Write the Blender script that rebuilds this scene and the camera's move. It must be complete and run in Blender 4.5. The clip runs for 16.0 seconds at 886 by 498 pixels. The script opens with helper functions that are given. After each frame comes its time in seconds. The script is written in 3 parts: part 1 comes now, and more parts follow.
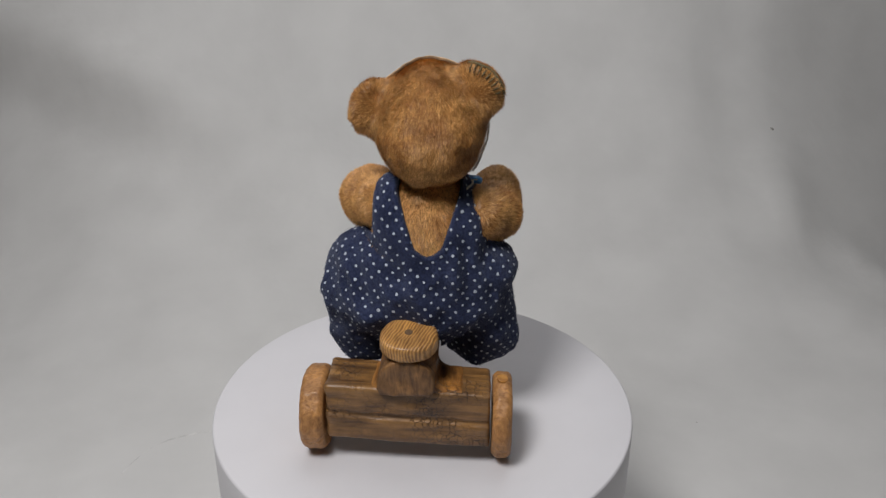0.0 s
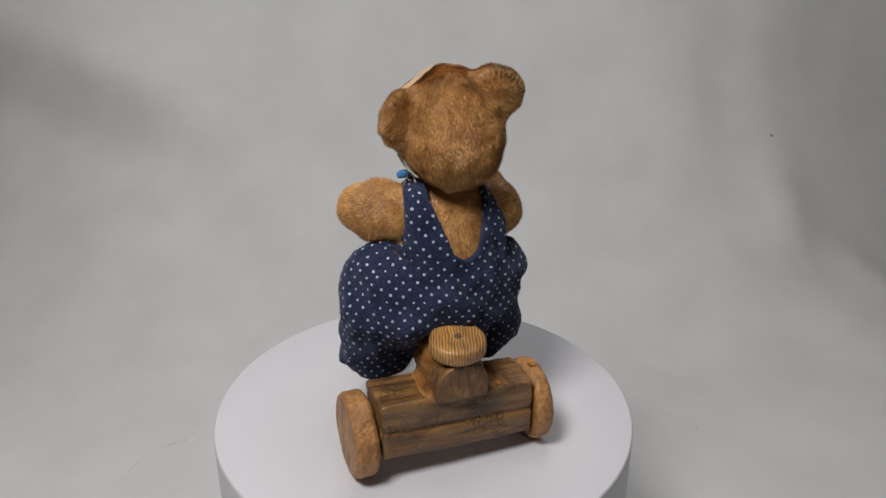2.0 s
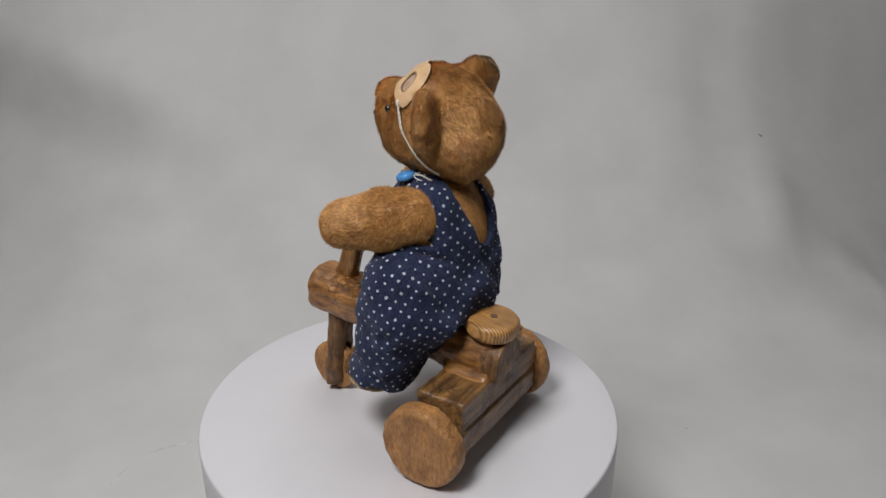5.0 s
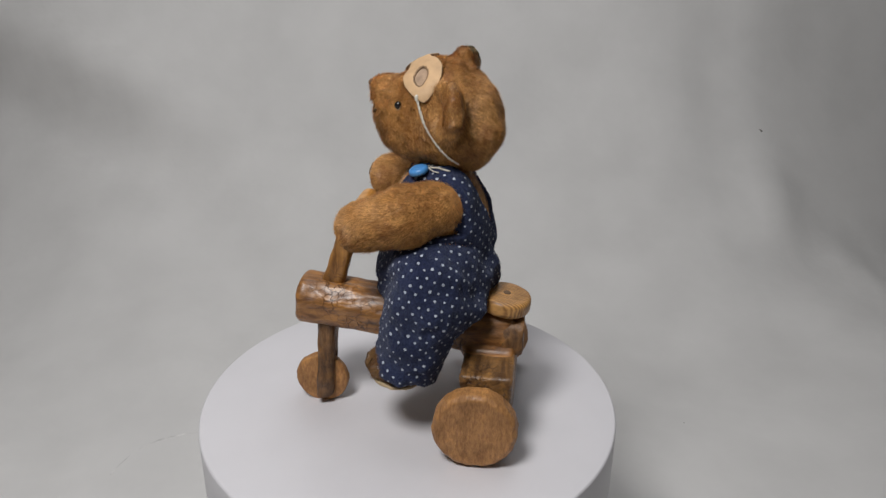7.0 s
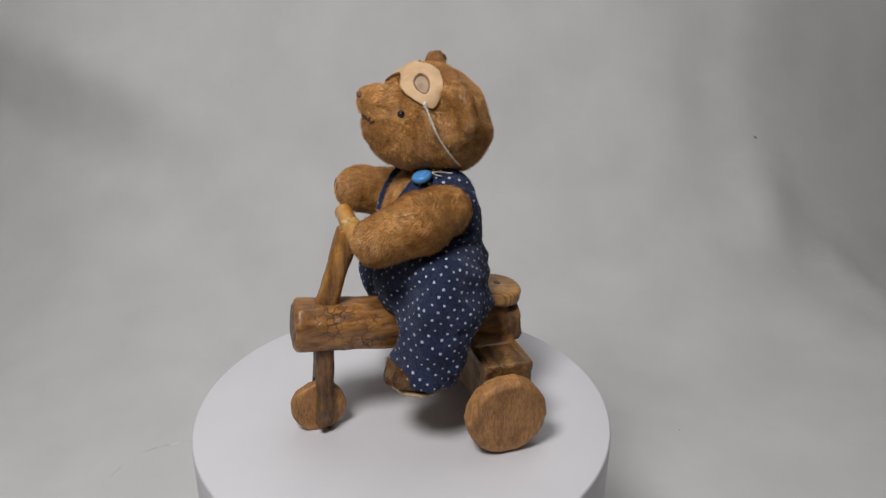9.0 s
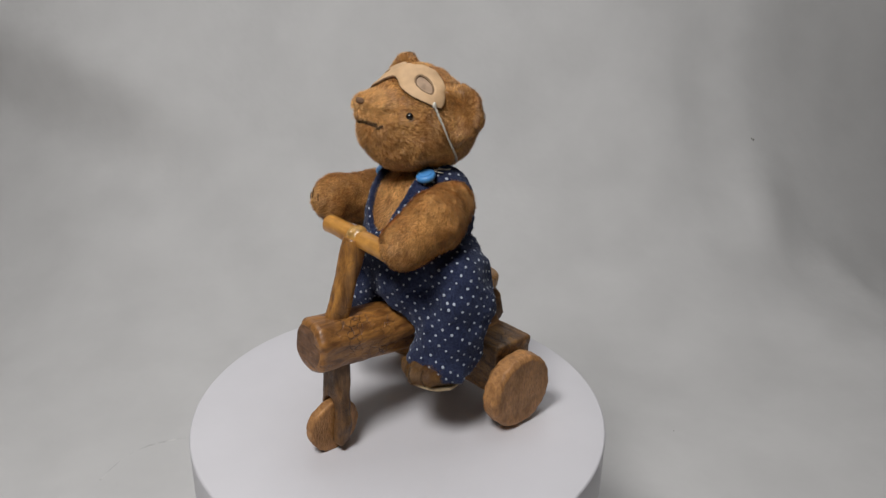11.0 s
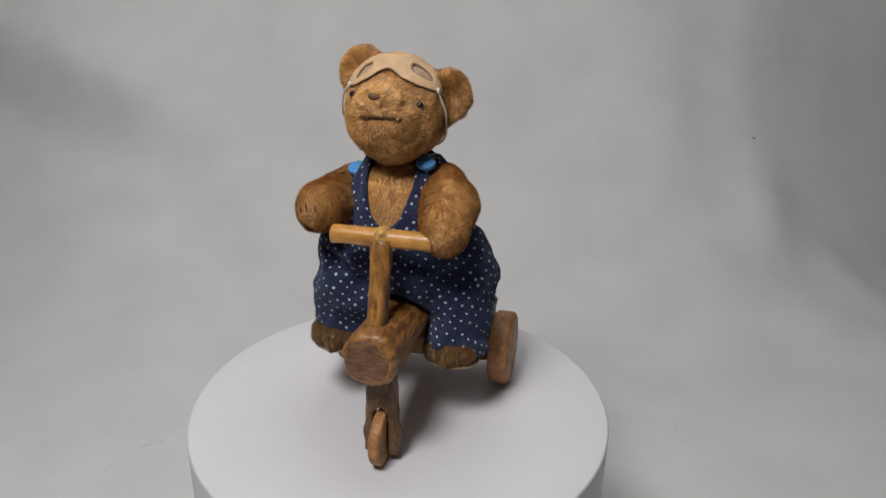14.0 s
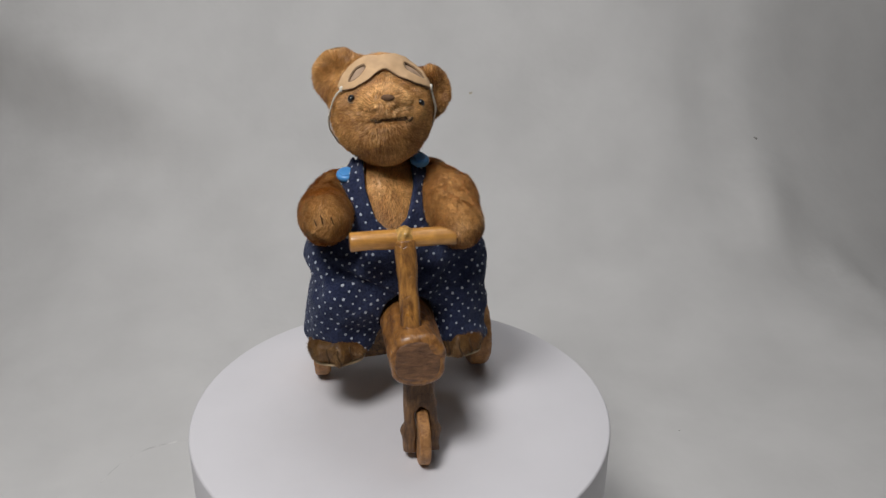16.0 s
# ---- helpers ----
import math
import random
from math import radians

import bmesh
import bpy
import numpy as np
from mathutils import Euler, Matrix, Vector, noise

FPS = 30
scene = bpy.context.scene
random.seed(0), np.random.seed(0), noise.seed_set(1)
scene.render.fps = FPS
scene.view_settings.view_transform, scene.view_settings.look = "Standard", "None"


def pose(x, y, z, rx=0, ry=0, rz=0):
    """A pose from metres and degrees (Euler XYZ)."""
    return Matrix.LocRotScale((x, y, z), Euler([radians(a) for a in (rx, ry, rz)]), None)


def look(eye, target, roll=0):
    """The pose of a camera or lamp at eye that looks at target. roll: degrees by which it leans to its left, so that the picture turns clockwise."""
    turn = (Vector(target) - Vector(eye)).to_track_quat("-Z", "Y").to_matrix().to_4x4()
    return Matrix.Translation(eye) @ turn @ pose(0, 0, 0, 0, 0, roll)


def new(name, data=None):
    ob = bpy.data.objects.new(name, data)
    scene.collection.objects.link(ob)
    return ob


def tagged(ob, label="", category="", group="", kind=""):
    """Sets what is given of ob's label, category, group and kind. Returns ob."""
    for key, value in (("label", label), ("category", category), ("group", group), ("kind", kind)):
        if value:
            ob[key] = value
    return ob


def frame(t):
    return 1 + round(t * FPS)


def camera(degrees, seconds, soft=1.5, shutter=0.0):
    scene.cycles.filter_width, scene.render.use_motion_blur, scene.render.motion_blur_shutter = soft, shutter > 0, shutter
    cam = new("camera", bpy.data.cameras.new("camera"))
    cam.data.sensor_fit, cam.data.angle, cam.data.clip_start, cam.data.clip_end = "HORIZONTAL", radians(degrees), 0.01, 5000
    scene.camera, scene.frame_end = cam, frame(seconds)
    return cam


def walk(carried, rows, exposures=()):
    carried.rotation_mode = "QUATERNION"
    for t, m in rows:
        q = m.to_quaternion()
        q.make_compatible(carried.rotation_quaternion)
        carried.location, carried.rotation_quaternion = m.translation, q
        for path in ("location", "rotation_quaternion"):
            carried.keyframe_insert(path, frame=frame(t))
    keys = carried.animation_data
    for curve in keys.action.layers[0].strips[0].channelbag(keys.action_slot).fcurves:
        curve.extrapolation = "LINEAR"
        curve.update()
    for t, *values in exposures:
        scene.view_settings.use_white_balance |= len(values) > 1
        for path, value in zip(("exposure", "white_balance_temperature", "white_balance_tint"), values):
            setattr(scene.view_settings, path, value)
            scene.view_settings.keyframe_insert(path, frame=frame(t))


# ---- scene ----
import collections
from mathutils.bvhtree import BVHTree

# Camera: seconds, eye in metres, yaw, pitch and roll in degrees.
PATH = [
    (0, 0.0041, -0.3299, 0.2264, -0.93, -24.16, 0.11),
    (0.5, 0.0035, -0.3309, 0.2268, -0.92, -24.16, 0.26),
    (1, 0.0036, -0.3298, 0.2265, -0.97, -24.31, 0.38),
    (1.5, 0.0036, -0.3303, 0.2279, -0.75, -24.20, 0.30),
    (2, 0.0032, -0.3310, 0.2280, -0.97, -23.84, 0.26),
    (2.5, 0.0052, -0.3312, 0.2288, -1.36, -23.50, 0.27),
    (3, 0.0050, -0.3308, 0.2270, -1.21, -23.55, 0.11),
    (3.5, 0.0051, -0.3312, 0.2271, -1.24, -23.53, -0.10),
    (4, 0.0073, -0.3312, 0.2256, -1.15, -23.55, -0.36),
    (6.5, 0.0091, -0.3319, 0.2293, -1.58, -23.96, 0.45),
    (7, 0.0082, -0.3318, 0.2290, -1.39, -24.22, 0.36),
    (7.5, 0.0074, -0.3323, 0.2306, -1.49, -24.01, 0.64),
    (8, 0.0081, -0.3319, 0.2315, -1.67, -23.99, 0.74),
    (8.5, 0.0079, -0.3322, 0.2318, -1.82, -23.80, 0.63),
    (9, 0.0092, -0.3308, 0.2300, -1.69, -23.81, 0.38),
    (11.5, 0.0088, -0.3320, 0.2336, -1.94, -24.08, 1.10),
    (12, 0.0087, -0.3304, 0.2308, -1.95, -24.02, 1.07),
    (12.5, 0.0075, -0.3295, 0.2286, -1.82, -23.90, 0.90),
    (13, 0.0080, -0.3294, 0.2276, -2.05, -23.89, 1.19),
    (13.5, 0.0081, -0.3294, 0.2271, -2.10, -23.96, 1.25),
    (14, 0.0081, -0.3294, 0.2277, -1.98, -23.84, 1.02),
    (14.5, 0.0098, -0.3282, 0.2280, -2.04, -23.63, 0.81),
    (15, 0.0103, -0.3281, 0.2266, -1.91, -23.47, 0.54),
    (15.5, 0.0098, -0.3283, 0.2252, -1.78, -23.39, 0.29),
    (16, 0.0096, -0.3301, 0.2259, -1.70, -23.56, 0.55),
]


def aim(x, y, z, yaw, pitch, roll):
    return pose(x, y, z, 0, 0, yaw) @ pose(0, 0, 0, 90 + pitch) @ pose(0, 0, 0, 0, 0, roll)


cam = camera(57.9, 16.0, soft=1.4)
walk(cam, [(t, aim(*row)) for t, *row in PATH])

# ---- light ----
world = bpy.data.worlds.new("room")
scene.world = world
world.use_nodes = True
world.node_tree.nodes["Background"].inputs[0].default_value = (0.95, 0.97, 1.0, 1)
world.node_tree.nodes["Background"].inputs[1].default_value = 0.11


def soft_box(name, eye, target, size, watts, colour):
    data = bpy.data.lights.new(name, "AREA")
    data.shape, data.size, data.energy, data.color = "DISK", size, watts, colour
    ob = new(name, data)
    ob.matrix_world = look(eye, target)
    return ob


soft_box("key_lamp", (-0.19, -0.33, 0.65), (0, 0.02, 0.06), 0.21, 3.9, (0.992, 0.98, 0.972))
soft_box("top_lamp", (0.06, 0.18, 0.78), (0.02, 0.2, 0), 0.45, 1.3, (0.98, 0.985, 1.0))

# ---- mesh helpers (centimetres in, metres out) ----
CM = 0.01


def grain(p, seed=0):
    """Smooth value noise for arrays of points."""
    p = np.asarray(p, float) + seed * 17.31
    i = np.floor(p).astype(np.int64)
    f = p - i
    f = f * f * (3 - 2 * f)
    total = 0.0
    for a in (0, 1):
        for b in (0, 1):
            for c in (0, 1):
                n = (i[..., 0] + a) * 374761393 + (i[..., 1] + b) * 668265263 + (i[..., 2] + c) * 1274126177
                n = ((n ^ (n >> 13)) & 0x7FFFFFF) * 1103515245
                n = ((n ^ (n >> 16)) & 0xFFFF) / 32767.5 - 1
                w = (f[..., 0] if a else 1 - f[..., 0]) * (f[..., 1] if b else 1 - f[..., 1]) * (f[..., 2] if c else 1 - f[..., 2])
                total = total + n * w
    return total


def surface(fn, lo, hi, h, smooth=2):
    """A closed skin where fn(x, y, z) is 0, on a grid of step h."""
    axes = [np.arange(lo[n], hi[n] + h, h) for n in range(3)]
    field = fn(*np.meshgrid(*axes, indexing="ij"))
    size = np.array(field.shape) - 1
    total, count = np.zeros((*size, 3)), np.zeros(size)

    def shifted(o):
        return field[o[0]:o[0] + size[0], o[1]:o[1] + size[1], o[2]:o[2] + size[2]]

    for a in range(3):
        for p in (0, 1):
            for q in (0, 1):
                o = [0, 0, 0]
                o[(a + 1) % 3], o[(a + 2) % 3] = p, q
                e = list(o)
                e[a] = 1
                u, v = shifted(o), shifted(e)
                cross = (u < 0) != (v < 0)
                s = np.where(cross, u / np.where(cross, u - v, 1), 0)
                for n in range(3):
                    total[..., n] += np.where(cross, o[n] + (s if n == a else 0), 0)
                count += cross
    cells = np.argwhere(count > 0)
    at = tuple(cells.T)
    verts = (cells + total[at] / count[at][:, None]) * h + np.array(lo)
    ids = np.full(size, -1)
    ids[at] = np.arange(len(cells))
    faces = []
    for a in range(3):
        b, c = (a + 1) % 3, (a + 2) % 3
        f = np.moveaxis(field, (a, b, c), (0, 1, 2))
        g = np.moveaxis(ids, (a, b, c), (0, 1, 2))
        u, v = f[:-1, 1:-1, 1:-1], f[1:, 1:-1, 1:-1]
        k = np.argwhere((u < 0) != (v < 0))
        i, j, l = k.T
        quad = np.stack([g[i, j, l], g[i, j + 1, l], g[i, j + 1, l + 1], g[i, j, l + 1]], 1)
        out = u[i, j, l] < 0
        quad[~out] = quad[~out][:, ::-1]
        faces.append(quad)
    faces = np.concatenate(faces)
    for _ in range(smooth):
        acc, num = np.zeros_like(verts), np.zeros(len(verts))
        for m in range(4):
            np.add.at(acc, faces[:, m], verts[faces[:, (m + 1) % 4]] + verts[faces[:, m - 1]])
            np.add.at(num, faces[:, m], 2)
        verts = 0.4 * verts + 0.6 * acc / num[:, None]
    return verts, faces


def ball(x, y, z, c, r):
    """Distance, roughly, to an ellipsoid."""
    k = np.sqrt(((x - c[0]) / r[0]) ** 2 + ((y - c[1]) / r[1]) ** 2 + ((z - c[2]) / r[2]) ** 2)
    return (k - 1) * min(r)


def limb(x, y, z, a, b, ra, rb):
    """Distance to a tapered, round-ended limb."""
    a, d = np.array(a, float), np.subtract(b, a).astype(float)
    s = np.clip(((x - a[0]) * d[0] + (y - a[1]) * d[1] + (z - a[2]) * d[2]) / (d @ d), 0, 1)
    return np.sqrt((x - a[0] - s * d[0]) ** 2 + (y - a[1] - s * d[1]) ** 2 + (z - a[2] - s * d[2]) ** 2) - (ra + s * (rb - ra))


def melt(a, b, k):
    """Smooth union."""
    h = np.clip(0.5 + 0.5 * (b - a) / k, 0, 1)
    return b + (a - b) * h - k * h * (1 - h)


def rod(a, b, wide, high, power=2.0, bevel=0.1, seg=40, rings=8, rough=0.0, up=(0, 0, 1), grow=0.0, facets=0):
    """A solid bar from a to b with a rounded cross-section, bevelled ends and a hand-cut unevenness."""
    a, b = np.array(a, float), np.array(b, float)
    ahead = (b - a) / np.linalg.norm(b - a)
    side = np.cross(ahead, up)
    side /= np.linalg.norm(side)
    top = np.cross(side, ahead)
    length = np.linalg.norm(b - a)
    turn = np.linspace(0, 2 * math.pi, seg, endpoint=False)
    cx = np.sign(np.cos(turn)) * np.abs(np.cos(turn)) ** (2 / power)
    cy = np.sign(np.sin(turn)) * np.abs(np.sin(turn)) ** (2 / power)
    small = min(wide, high)
    ends = [(bevel * (1 - math.cos(t)), 1 - bevel / small * (1 - math.sin(t))) for t in np.linspace(0, math.pi / 2, 5)]
    line = [(0, 0.35 * ends[0][1]), (0, 0.75 * ends[0][1])] + ends
    line += [(bevel + (length - 2 * bevel) * s, 1) for s in np.linspace(0, 1, rings + 1)[1:-1]]
    line += [(length - s, k) for s, k in reversed(ends)] + [(length, 0.75 * ends[0][1]), (length, 0.35 * ends[0][1])]
    verts = [a]
    for s, k in line:
        g = k * (1 + grow * s / length)
        ring = a + ahead * s + np.outer(cx * wide * g, side) + np.outer(cy * high * g, top)
        verts.extend(ring)
    verts.append(b)
    verts = np.array(verts)
    if rough:
        away = verts - a - np.outer((verts - a) @ ahead, ahead)
        n = grain(verts * 1.3, 3) * 0.7 + grain(verts * 4.0, 5) * 0.3
        if facets:
            n = n + 0.8 * grain(np.stack([np.round(np.arctan2(away @ top, away @ side) * facets / 6.283) * 3.7, 0 * n, 0 * n], 1), 9)
        verts = verts + away / (np.linalg.norm(away, axis=1)[:, None] + 1e-6) * (n * rough * np.minimum(1, np.linalg.norm(away, axis=1) / small))[:, None]
    faces = [(0, 1 + (n + 1) % seg, 1 + n) for n in range(seg)]
    for r in range(len(line) - 1):
        p = 1 + r * seg
        faces += [(p + n, p + (n + 1) % seg, p + seg + (n + 1) % seg, p + seg + n) for n in range(seg)]
    p, last = 1 + (len(line) - 1) * seg, len(verts) - 1
    faces += [(last, p + n, p + (n + 1) % seg) for n in range(seg)]
    return verts, faces


def tube(points, radius, seg=8):
    """A thin round cord through the points."""
    p = np.array(points, float)
    verts, faces = [], []
    for n in range(len(p)):
        d = p[min(n + 1, len(p) - 1)] - p[max(n - 1, 0)]
        d /= np.linalg.norm(d)
        s = np.cross(d, (0.3, 0.5, 0.8))
        s /= np.linalg.norm(s)
        u = np.cross(s, d)
        verts += [p[n] + radius * (math.cos(t) * s + math.sin(t) * u) for t in np.linspace(0, 2 * math.pi, seg, endpoint=False)]
    for n in range(len(p) - 1):
        faces += [(n * seg + k, n * seg + (k + 1) % seg, (n + 1) * seg + (k + 1) % seg, (n + 1) * seg + k) for k in range(seg)]
    faces += [tuple(range(seg))[::-1], tuple((len(p) - 1) * seg + k for k in range(seg))]
    return np.array(verts), faces


def joined(*shapes):
    verts, faces, n = [], [], 0
    for v, f in shapes:
        verts.extend(np.asarray(v).tolist())
        faces.extend([tuple(int(k) + n for k in q) for q in f])
        n += len(v)
    return np.array(verts), faces


def part(name, shape, material, parent=None, label="", smooth=True):
    """Links a shape as one mesh object under a thing or a part."""
    verts, faces = shape
    me = bpy.data.meshes.new(name)
    me.from_pydata((np.asarray(verts) * CM).tolist(), [], [tuple(int(k) for k in q) for q in faces])
    if smooth:
        me.shade_smooth()
    me.materials.append(material)
    me.validate()
    ob = new(name, me)
    ob.parent = parent
    return tagged(ob, label)


def skin_tree(shape):
    from_faces = [tuple(int(k) for k in q) for q in shape[1]]
    return BVHTree.FromPolygons([Vector(v) for v in shape[0]], from_faces)


def fur(shape, per_cm2, length, flow, seed, lift=0.5):
    """Short pile on a skin: one narrow blade per fibre, laid along flow(points)."""
    rng = np.random.default_rng(seed)
    verts, faces = np.asarray(shape[0]), np.asarray(shape[1])
    p, q, r, s = (verts[faces[:, n]] for n in range(4))
    normal = np.cross(r - p, s - q)
    area = np.linalg.norm(normal, axis=1) / 2
    normal /= np.linalg.norm(normal, axis=1)[:, None] + 1e-9
    pick = rng.choice(len(faces), int(area.sum() * per_cm2), p=area / area.sum())
    u, v = rng.random((2, len(pick), 1))
    root = (p[pick] * (1 - u) + q[pick] * u) * (1 - v) + (s[pick] * (1 - u) + r[pick] * u) * v
    n = normal[pick]
    f = flow(root)
    swirl = np.stack([grain(root * 1.1, seed + k) for k in (1, 2, 3)], 1)
    tuft = np.stack([grain(root * 3.6, seed + k) for k in (4, 5, 6)], 1)
    f = f / (np.linalg.norm(f, axis=1)[:, None] + 1e-9) + 0.6 * swirl + 0.22 * tuft
    f = f - n * (f * n).sum(1)[:, None]
    f /= np.linalg.norm(f, axis=1)[:, None] + 1e-9
    way = f + n * (lift + 0.12 * grain(root * 2.2, seed + 7)[:, None]) + rng.normal(0, 0.2, root.shape)
    way /= np.linalg.norm(way, axis=1)[:, None]
    side = np.cross(way, n + rng.normal(0, 0.22, root.shape))
    side /= np.linalg.norm(side, axis=1)[:, None] + 1e-9
    far = length * rng.uniform(0.6, 1.25, (len(root), 1))
    root = root - n * 0.02
    wide = 0.0095
    blade = np.stack([root - side * wide, root + side * wide, root + way * far], 1).reshape(-1, 3)
    base = len(verts)
    tri = np.arange(len(blade)).reshape(-1, 3) + base
    return np.concatenate([verts, blade]), [tuple(x) for x in faces] + [tuple(x) for x in tri]


# ---- materials ----
def material(name, rough=0.6, spec=0.4):
    m = bpy.data.materials.new(name)
    m.use_nodes = True
    b = m.node_tree.nodes["Principled BSDF"]
    b.inputs["Roughness"].default_value = rough
    b.inputs["Specular IOR Level"].default_value = spec
    return m, m.node_tree, b


def node(tree, kind, **values):
    n = tree.nodes.new(kind)
    for key, value in values.items():
        n.inputs[key.replace("_", " ")].default_value = value
    return n


def ramp(tree, source, stops):
    n = tree.nodes.new("ShaderNodeValToRGB")
    while len(n.color_ramp.elements) < len(stops):
        n.color_ramp.elements.new(0.5)
    for e, (at, colour) in zip(n.color_ramp.elements, stops):
        e.position, e.color = at, (*colour, 1) if not isinstance(colour, float) else (colour, colour, colour, 1)
    tree.links.new(source, n.inputs[0])
    return n.outputs[0]


def mix(tree, kind, amount, a, b):
    n = tree.nodes.new("ShaderNodeMix")
    n.data_type, n.blend_type = "RGBA", kind
    for slot, value in ((0, amount), (6, a), (7, b)):
        if hasattr(value, "is_linked"):
            tree.links.new(value, n.inputs[slot])
        else:
            n.inputs[slot].default_value = value
    return n.outputs[2]


def coords(tree, scale=(1, 1, 1), warp=0.0):
    c = tree.nodes.new("ShaderNodeTexCoord")
    m = node(tree, "ShaderNodeMapping", Scale=scale)
    tree.links.new(c.outputs["Object"], m.inputs[0])
    return m.outputs[0]


def noise_of(tree, at, scale, detail=3.0, rough=0.5, distort=0.0):
    n = node(tree, "ShaderNodeTexNoise", Scale=scale, Detail=detail, Roughness=rough, Distortion=distort)
    tree.links.new(at, n.inputs["Vector"])
    return n.outputs[0]


def bump(tree, bsdf, height, strength, distance):
    n = node(tree, "ShaderNodeBump", Strength=strength, Distance=distance)
    tree.links.new(height, n.inputs["Height"])
    tree.links.new(n.outputs[0], bsdf.inputs["Normal"])


def wood(name, light, dark, stretch, rough, crack=0.0, coat=0.0, rings=260.0, cells=210.0, bands=0.0, patches=75.0, worn=1.55):
    """Varnished hand-cut wood; stretch squeezes the grain along one axis."""
    m, t, b = material(name, rough, 0.5)
    at = coords(t, stretch)
    lines = noise_of(t, at, rings, 4.0, 0.6, 0.4)
    if bands:
        wave = node(t, "ShaderNodeTexWave", Scale=bands, Distortion=5.0, Detail=2.0, Detail_Scale=0.6)
        turned = node(t, "ShaderNodeMapping", Rotation=(0, 0, 0.35))
        t.links.new(coords(t), turned.inputs[0])
        t.links.new(turned.outputs[0], wave.inputs["Vector"])
        lines = mix(t, "MIX", 0.3, lines, wave.outputs["Color"])
    blotch = noise_of(t, coords(t), patches, 4.0, 0.6)
    colour = ramp(t, lines, [(0.33, dark), (0.62, light)])
    colour = mix(t, "MULTIPLY", 0.75, colour, ramp(t, blotch, [(0.3, (0.52, 0.48, 0.46)), (0.58, (1.08, 1.05, 1.0)), (0.72, (worn, worn * 0.97, worn * 0.84))]))
    height = lines
    if crack:
        v = node(t, "ShaderNodeTexVoronoi", Scale=cells)
        v.feature = "DISTANCE_TO_EDGE"
        wob = t.nodes.new("ShaderNodeVectorMath")
        wob.operation = "MULTIPLY_ADD"
        nn = node(t, "ShaderNodeTexNoise", Scale=300.0, Detail=2.0)
        t.links.new(coords(t), nn.inputs["Vector"])
        t.links.new(nn.outputs["Color"], wob.inputs[0])
        wob.inputs[1].default_value = (0.004, 0.004, 0.004)
        t.links.new(coords(t), wob.inputs[2])
        t.links.new(wob.outputs[0], v.inputs["Vector"])
        line = ramp(t, v.outputs["Distance"], [(0.0, 0.0), (0.07, 1.0)])
        patch = ramp(t, noise_of(t, coords(t), 48.0, 2.0), [(0.46, 0.0), (0.62, crack)])
        colour = mix(t, "MULTIPLY", patch, colour, ramp(t, line, [(0.0, (0.2, 0.15, 0.12)), (1.0, (1.0, 1.0, 1.0))]))
        height = mix(t, "MULTIPLY", patch, lines, line)
    t.links.new(colour, b.inputs["Base Color"])
    t.links.new(ramp(t, blotch, [(0.35, rough + 0.18), (0.7, rough - 0.08)]), b.inputs["Roughness"])
    b.inputs["Coat Weight"].default_value = coat
    b.inputs["Coat Roughness"].default_value = 0.25
    bump(t, b, height, 0.8, 0.0009)
    return m


def fur_material(name, k, pale=None):
    m, t, b = material(name, 0.42, 0.4)
    g = t.nodes.new("ShaderNodeNewGeometry")
    single = ramp(t, g.outputs["Random Per Island"], [(0.0, (0.22 * k, 0.10 * k, 0.03 * k)), (0.5, (0.45 * k, 0.23 * k, 0.072 * k)), (1.0, (0.85 * k, 0.51 * k, 0.2 * k))])
    patch = ramp(t, noise_of(t, coords(t), 230.0, 4.0, 0.65), [(0.3, (0.72, 0.65, 0.58)), (0.5, (0.97, 0.94, 0.9)), (0.7, (1.2, 1.18, 1.15))])
    tint = ramp(t, noise_of(t, coords(t), 75.0, 3.0, 0.6), [(0.32, (0.72, 0.58, 0.46)), (0.5, (0.98, 0.93, 0.87)), (0.68, (1.22, 1.24, 1.2))])
    hair = mix(t, "MULTIPLY", 0.85, single, patch)
    hair = mix(t, "MULTIPLY", 0.9, hair, tint)
    if pale:
        # fur rubbed pale round one spot
        far = t.nodes.new("ShaderNodeVectorMath")
        far.operation = "DISTANCE"
        t.links.new(coords(t), far.inputs[0])
        far.inputs[1].default_value = pale[0]
        span = t.nodes.new("ShaderNodeMath")
        span.operation = "DIVIDE"
        t.links.new(far.outputs["Value"], span.inputs[0])
        span.inputs[1].default_value = pale[1]
        hair = mix(t, "MULTIPLY", 1.0, hair, ramp(t, span.outputs[0], [(0.25, (1.35, 1.5, 1.75)), (1.0, (1.0, 1.0, 1.0))]))
    t.links.new(hair, b.inputs["Base Color"])
    b.inputs["Sheen Weight"].default_value = 0.35
    b.inputs["Sheen Roughness"].default_value = 0.35
    b.inputs["Sheen Tint"].default_value = (0.9, 0.65, 0.4, 1)
    return m


def cloth_material():
    m, t, b = material("navy_cotton", 0.88, 0.15)
    weave = noise_of(t, coords(t), 1050.0, 3.0, 0.7)
    wear = noise_of(t, coords(t), 110.0, 3.0)
    colour = ramp(t, weave, [(0.3, (0.009, 0.013, 0.036)), (0.7, (0.038, 0.05, 0.115))])
    colour = mix(t, "MULTIPLY", 0.8, colour, ramp(t, wear, [(0.3, (0.6, 0.62, 0.7)), (0.7, (1.4, 1.35, 1.25))]))
    t.links.new(colour, b.inputs["Base Color"])
    b.inputs["Sheen Weight"].default_value = 0.16
    b.inputs["Sheen Tint"].default_value = (0.7, 0.75, 0.9, 1)
    bump(t, b, weave, 1.0, 0.0009)
    return m


